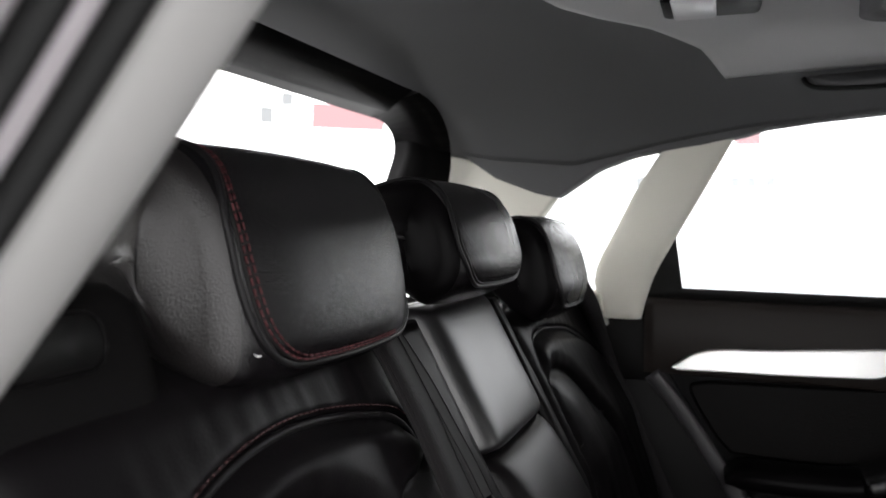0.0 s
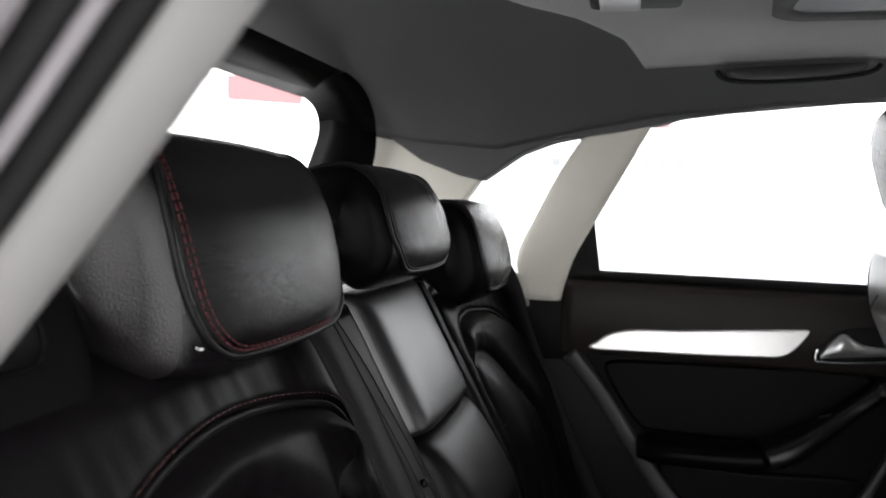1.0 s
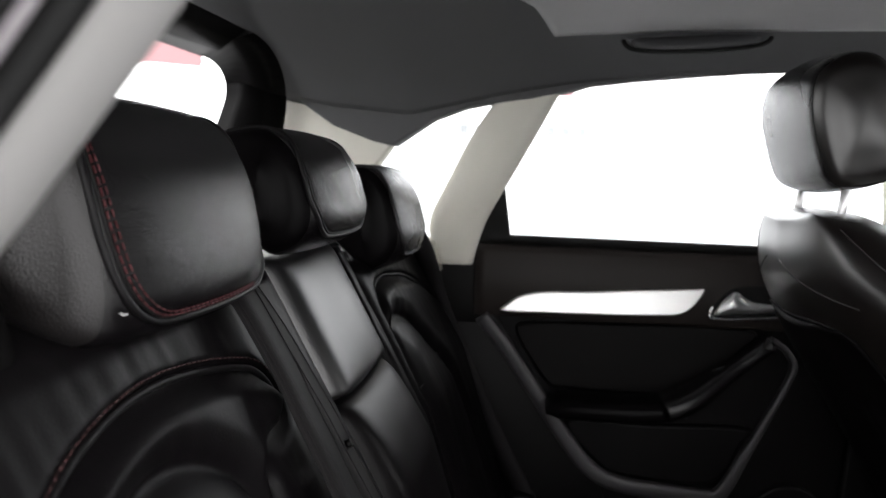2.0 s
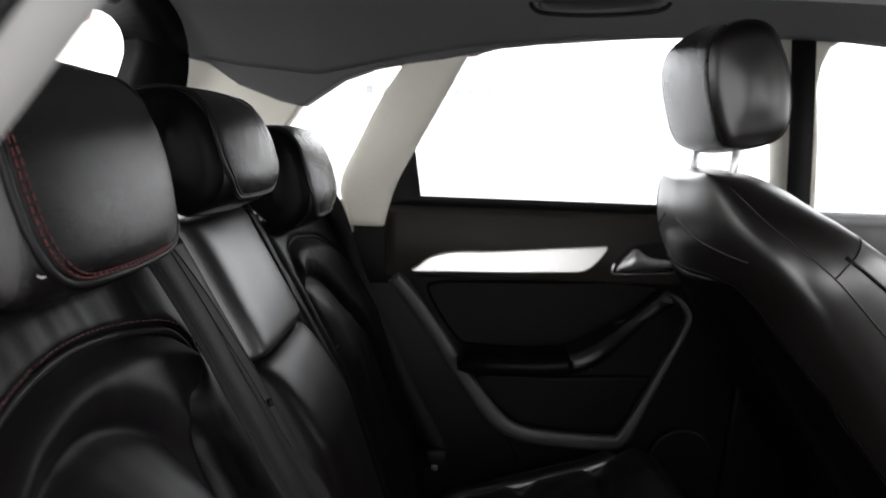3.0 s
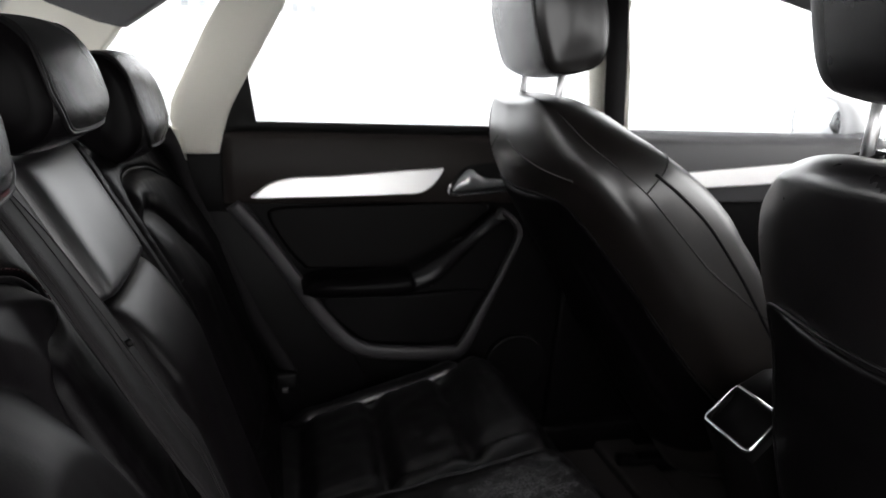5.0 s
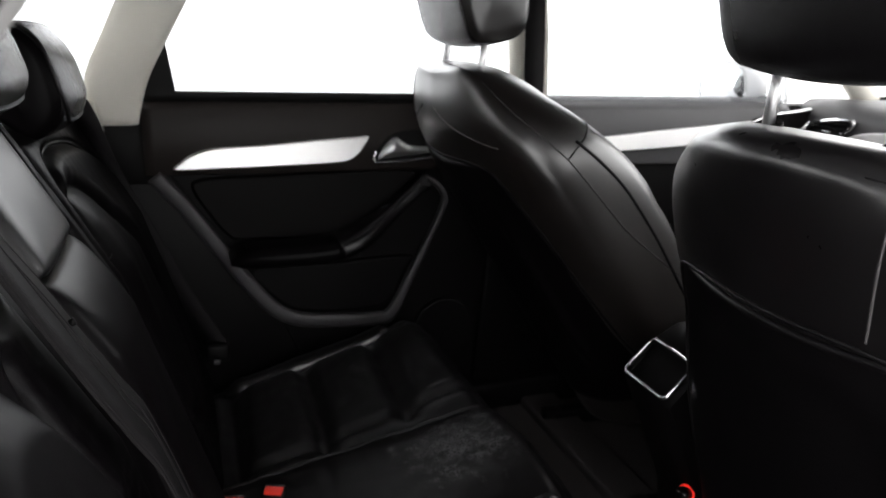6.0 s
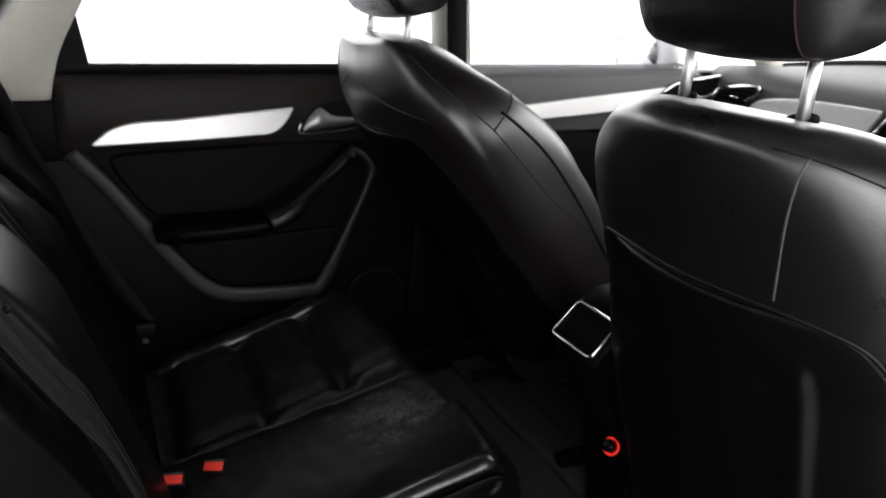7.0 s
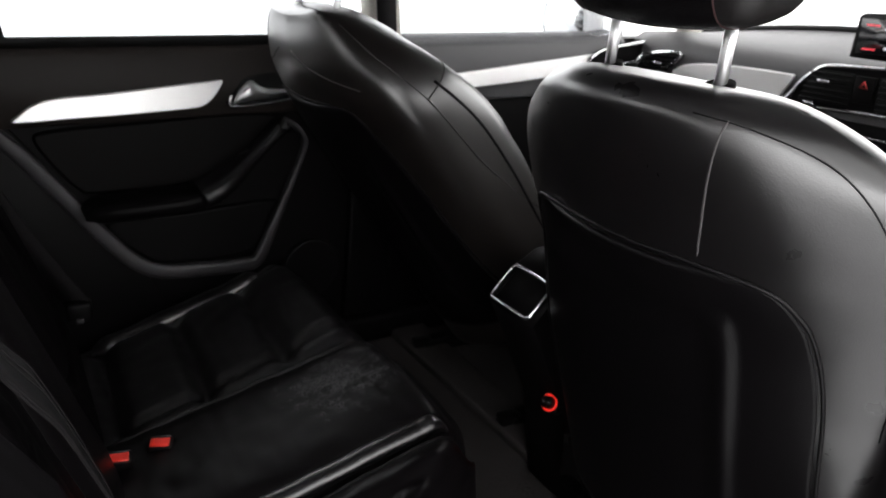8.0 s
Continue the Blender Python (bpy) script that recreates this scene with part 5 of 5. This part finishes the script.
cowl = [Vector((2.075 - 0.012 * (1 - (y / 0.72) ** 2), y, 1.094 + 0.022 - 0.060 * (y / 0.72) ** 2)) for y in [-0.70 + 0.05 * k for k in range(29)]]
part("windscreen_seal", tube(cowl, 0.010, 8), RUBBER, dash, "black seal along the windscreen")


def dash_plate(name, pts, material, parent, label="", depth=0.012, lift=0.0, bevel=0.002):
    """A flat piece on the dashboard's face, by its outline in y and z."""
    return part(name, plate([(DX + 0.006 - lift, y, z) for y, z in pts], (-depth, 0, 0), bevel), material, parent, label)


def loop(pts, n=60):
    return [(p.x, p.y) for p in curve_through([(y, z, 0) for y, z in pts], n, True)]


dash_plate("aluminium_strip", loop([(0.53, 0.975), (0.50, 0.997), (0.44, 1.010), (0.33, 1.018), (0.20, 1.020), (0.175, 1.016), (0.19, 0.985), (0.22, 0.955), (0.36, 0.945), (0.48, 0.955)]), ALU, dash, "brushed aluminium dashboard strip")


def vent(outline, slats, parent, knob=None):
    v = dash_plate("vent", outline, RUBBER, parent, "black air vent", 0.014)
    part("vent_frame", tube([Vector((DX - 0.008, y, z)) for y, z in outline + outline[:2]], 0.0042, 8), CHROME, v, "chrome vent surround")
    ys, zs = [p[0] for p in outline], [p[1] for p in outline]
    for k in range(slats):
        z = min(zs) + (max(zs) - min(zs)) * (k + 1) / (slats + 1)
        inside = [y for y, zz in outline if abs(zz - z) < 0.014]
        if len(inside) > 1 and max(inside) - min(inside) > 0.02:
            part("slat", box(DX - 0.016, DX - 0.006, min(inside) + 0.006, max(inside) - 0.006, z - 0.0018, z + 0.0018, 0.001), HARD_TRIM, v)
    if knob:
        part("thumb_tab", box(DX - 0.021, DX - 0.010, knob[0] - 0.014, knob[0] + 0.014, knob[1] - 0.003, knob[1] + 0.003, 0.0015), CHROME, v, "chrome thumb tab")
    return v


vent(loop([(0.655, 0.972), (0.64, 0.995), (0.605, 1.015), (0.55, 1.026), (0.508, 1.026), (0.515, 1.010), (0.545, 0.990), (0.60, 0.972)]), 4, dash, (0.575, 0.995))
# centre stack: one chrome loop round two vents
loop_c = loop([(0.175, 0.960), (0.165, 0.985), (0.145, 1.014), (0.115, 1.040), (0.09, 1.050), (0.02, 1.056), (-0.06, 1.060), (-0.19, 1.056), (-0.24, 1.02), (-0.27, 0.965), (-0.20, 0.962), (-0.05, 0.966), (0.06, 0.962)], 90)
dash_plate("vent_panel", loop_c, HARD_TRIM, dash, "black panel round the centre vents", 0.010)
part("chrome_loop", tube([Vector((DX - 0.006, y, z)) for y, z in loop_c + loop_c[:2]], 0.0045, 8), CHROME, dash, "chrome loop round the centre vents")
for y0, y1 in ((0.028, 0.150), (-0.150, -0.028)):
    v = dash_plate("vent", [(y0, 0.972), (y1, 0.972), (y1 - (0.03 if y1 > 0.1 else 0), 1.042), (y0 + (0.03 if y0 < -0.1 else 0), 1.042)], RUBBER, dash, "black air vent", 0.013)
    for k in range(6):
        z = 0.978 + 0.0115 * k
        part("slat", box(DX - 0.016, DX - 0.008, y0 + (0.004 if y0 > 0 else 0.004 + 0.004 * k), y1 - (0.004 + 0.004 * k if y0 > 0 else 0.004), z - 0.0016, z + 0.0016, 0.0008), HARD_TRIM, v)
    ym = (y0 + y1) / 2
    part("thumb_tab", box(DX - 0.022, DX - 0.012, ym - 0.014, ym + 0.014, 1.016, 1.022, 0.0015), CHROME, v, "chrome thumb tab")
    part("thumb_tab", box(DX - 0.022, DX - 0.012, ym + 0.012, ym + 0.036, 0.966, 0.972, 0.0015), CHROME, v, "chrome thumb tab")
RED_MARK = surface("red_print", (0.55, 0.05, 0.05), 0.4)
part("hazard_switch", box(DX - 0.013, DX - 0.004, -0.022, 0.022, 0.985, 1.040, 0.002), HARD_TRIM, dash, "black hazard switch")
t = [Vector((DX - 0.0145, 0.009 * math.cos(a), 1.022 + 0.009 * math.sin(a))) for a in (radians(90 + 120 * k) for k in range(4))]
part("triangle_mark", tube(t, 0.0014, 5), RED_MARK, dash, "red warning triangle")
dash_plate("radio_panel", [(0.16, 0.80), (-0.16, 0.80), (-0.16, 0.945), (0.16, 0.945)], HARD_TRIM, dash, "black radio panel", 0.008)
part("disc_slot_trim", box(DX - 0.006, DX - 0.001, -0.075, 0.055, 0.916, 0.920, 0.001), CHROME, dash, "thin chrome line on the radio")
k = part("control_knob", tube([(DX + 0.002, -0.06, 0.862), (DX - 0.022, -0.06, 0.862), (DX - 0.024, -0.06, 0.862)], 0.024, 24), HARD_TRIM, dash, "black round knob")
part("knob_ring", tube([Vector((DX - 0.016, -0.06 + 0.026 * math.cos(a), 0.862 + 0.026 * math.sin(a))) for a in (2 * math.pi * q / 28 for q in range(29))], 0.0035), CHROME, k, "chrome knob ring")

screen = thing("display_screen", "black dashboard display with red and white graphics", "screen", (1.85, -0.01, 1.06))
part("casing", plate([(1.845, y, z) for y, z in ((0.066, 1.072), (0.062, 1.155), (0.052, 1.162), (-0.10, 1.170), (-0.11, 1.160), (-0.105, 1.072))], (0.02, 0, 0), 0.003), HARD_TRIM, screen)
GRAPH = glow("display_white", (0.8, 0.8, 0.9), 0.8)
GRAPH_RED = glow("display_red", (1.0, 0.05, 0.08), 1.2)
part("panel", box(1.842, 1.8445, -0.095, 0.054, 1.082, 1.152), surface("display_black", (0.01, 0.01, 0.012), 0.15), screen, "dark glass panel")
for z in (1.140, 1.092):
    part("red_bar", box(1.8405, 1.8415, 0.012, 0.040, z - 0.0015, z + 0.0015), GRAPH_RED, screen, "red bar")
part("dial", tube([Vector((1.841, -0.012 + 0.020 * math.cos(a), 1.116 + 0.020 * math.sin(a))) for a in (radians(60 + 9 * q) for q in range(26))], 0.003, 6), GRAPH, screen, "white dial graphic")

# windscreen pillars and rim
for s in (-1, 1):
    rim = curve_through([(2.06, s * 0.70, 1.06), (1.85, s * 0.665, 1.22), (1.60, s * 0.62, 1.38)], 24)
    tagged(part("windscreen_pillar", tube(rim, 0.035, 10), BEIGE), "beige trimmed windscreen pillar", "pillar trim", kind="structure")

# ---- roof fittings ----
lamp = thing("roof_lamp", "grey roof lamp with pale lens on the headliner", "roof lamp", (0.345, 0.19, roof_z(0.345, 0.19)))
lz = roof_z(0.345, 0.19)
part("housing", box(0.285, 0.405, 0.145, 0.235, lz - 0.012, lz + 0.01, 0.008), HARD_TRIM, lamp, "dark grey lamp housing")
part("lens", box(0.300, 0.352, 0.135, 0.222, lz - 0.017, lz - 0.010, 0.004), surface("lamp_lens", (0.85, 0.86, 0.88), 0.2, vary=0.02), lamp, "pale clear lens")
sun = thing("sunroof", "dark sunroof glass in a grey frame", "sunroof", (0.95, 0, 1.46))
SZ = 1.452
part("frame", frame_between(rounded(0.46, 0.31, 0.05, cx=0.98), rounded(0.44, 0.275, 0.04, cx=0.98), lambda x, y: Vector((x, y, SZ)), (0, 0, 0.03)), LINING, sun, "grey frame lip")
part("glass", plate([(x, y, SZ + 0.006) for x, y in rounded(0.44, 0.275, 0.04, cx=0.98)], (0, 0, -0.004)), surface("dark_glass", (0.004, 0.004, 0.005), 0.30, specular=0.08), sun, "black tinted glass panel")
grab = thing("grab_handle", "grey folding grab handle above the rear door", "grab handle", (0.60, 0.51, 1.43))
HANDLE_GREY = surface("grey_plastic", (0.040, 0.040, 0.042), 0.5, grain=0.3, grain_scale=600)
hl = curve_through([(0.492, 0.515, 1.424), (0.510, 0.508, 1.416), (0.54, 0.503, 1.412), (0.60, 0.500, 1.415), (0.66, 0.502, 1.421), (0.69, 0.508, 1.428), (0.708, 0.515, 1.436)], 30)
rings = []
for i, p in enumerate(hl):
    s = i / (len(hl) - 1)
    k = (0.25 + 0.75 * min(1.0, smooth01(0.0, 0.10, s), smooth01(1.0, 0.90, s)))
    rings.append([p + Vector((0, (0.009 * math.cos(q) + 0.006 * math.sin(q)) * k, (0.0135 * math.sin(q) - 0.003 * math.cos(q)) * k)) for q in (2 * math.pi * m / 14 for m in range(14))])
part("bar", loft(rings), HANDLE_GREY, grab)
cup = curve_through([(0.480, 0.512, 1.424), (0.500, 0.498, 1.402), (0.60, 0.490, 1.400), (0.70, 0.498, 1.413), (0.722, 0.512, 1.436), (0.70, 0.530, 1.446), (0.60, 0.526, 1.436), (0.500, 0.530, 1.434)], 60, True)
part("recess_edge", tube(cup + cup[:2], 0.004, 8), RUBBER, grab, "dark edge of the handle recess")
for p in (hl[2], hl[-3]):
    part("mount", box(p.x - 0.014, p.x + 0.014, 0.502, 0.540, p.z - 0.002, p.z + 0.020, 0.005), HANDLE_GREY, grab, "round handle mount")
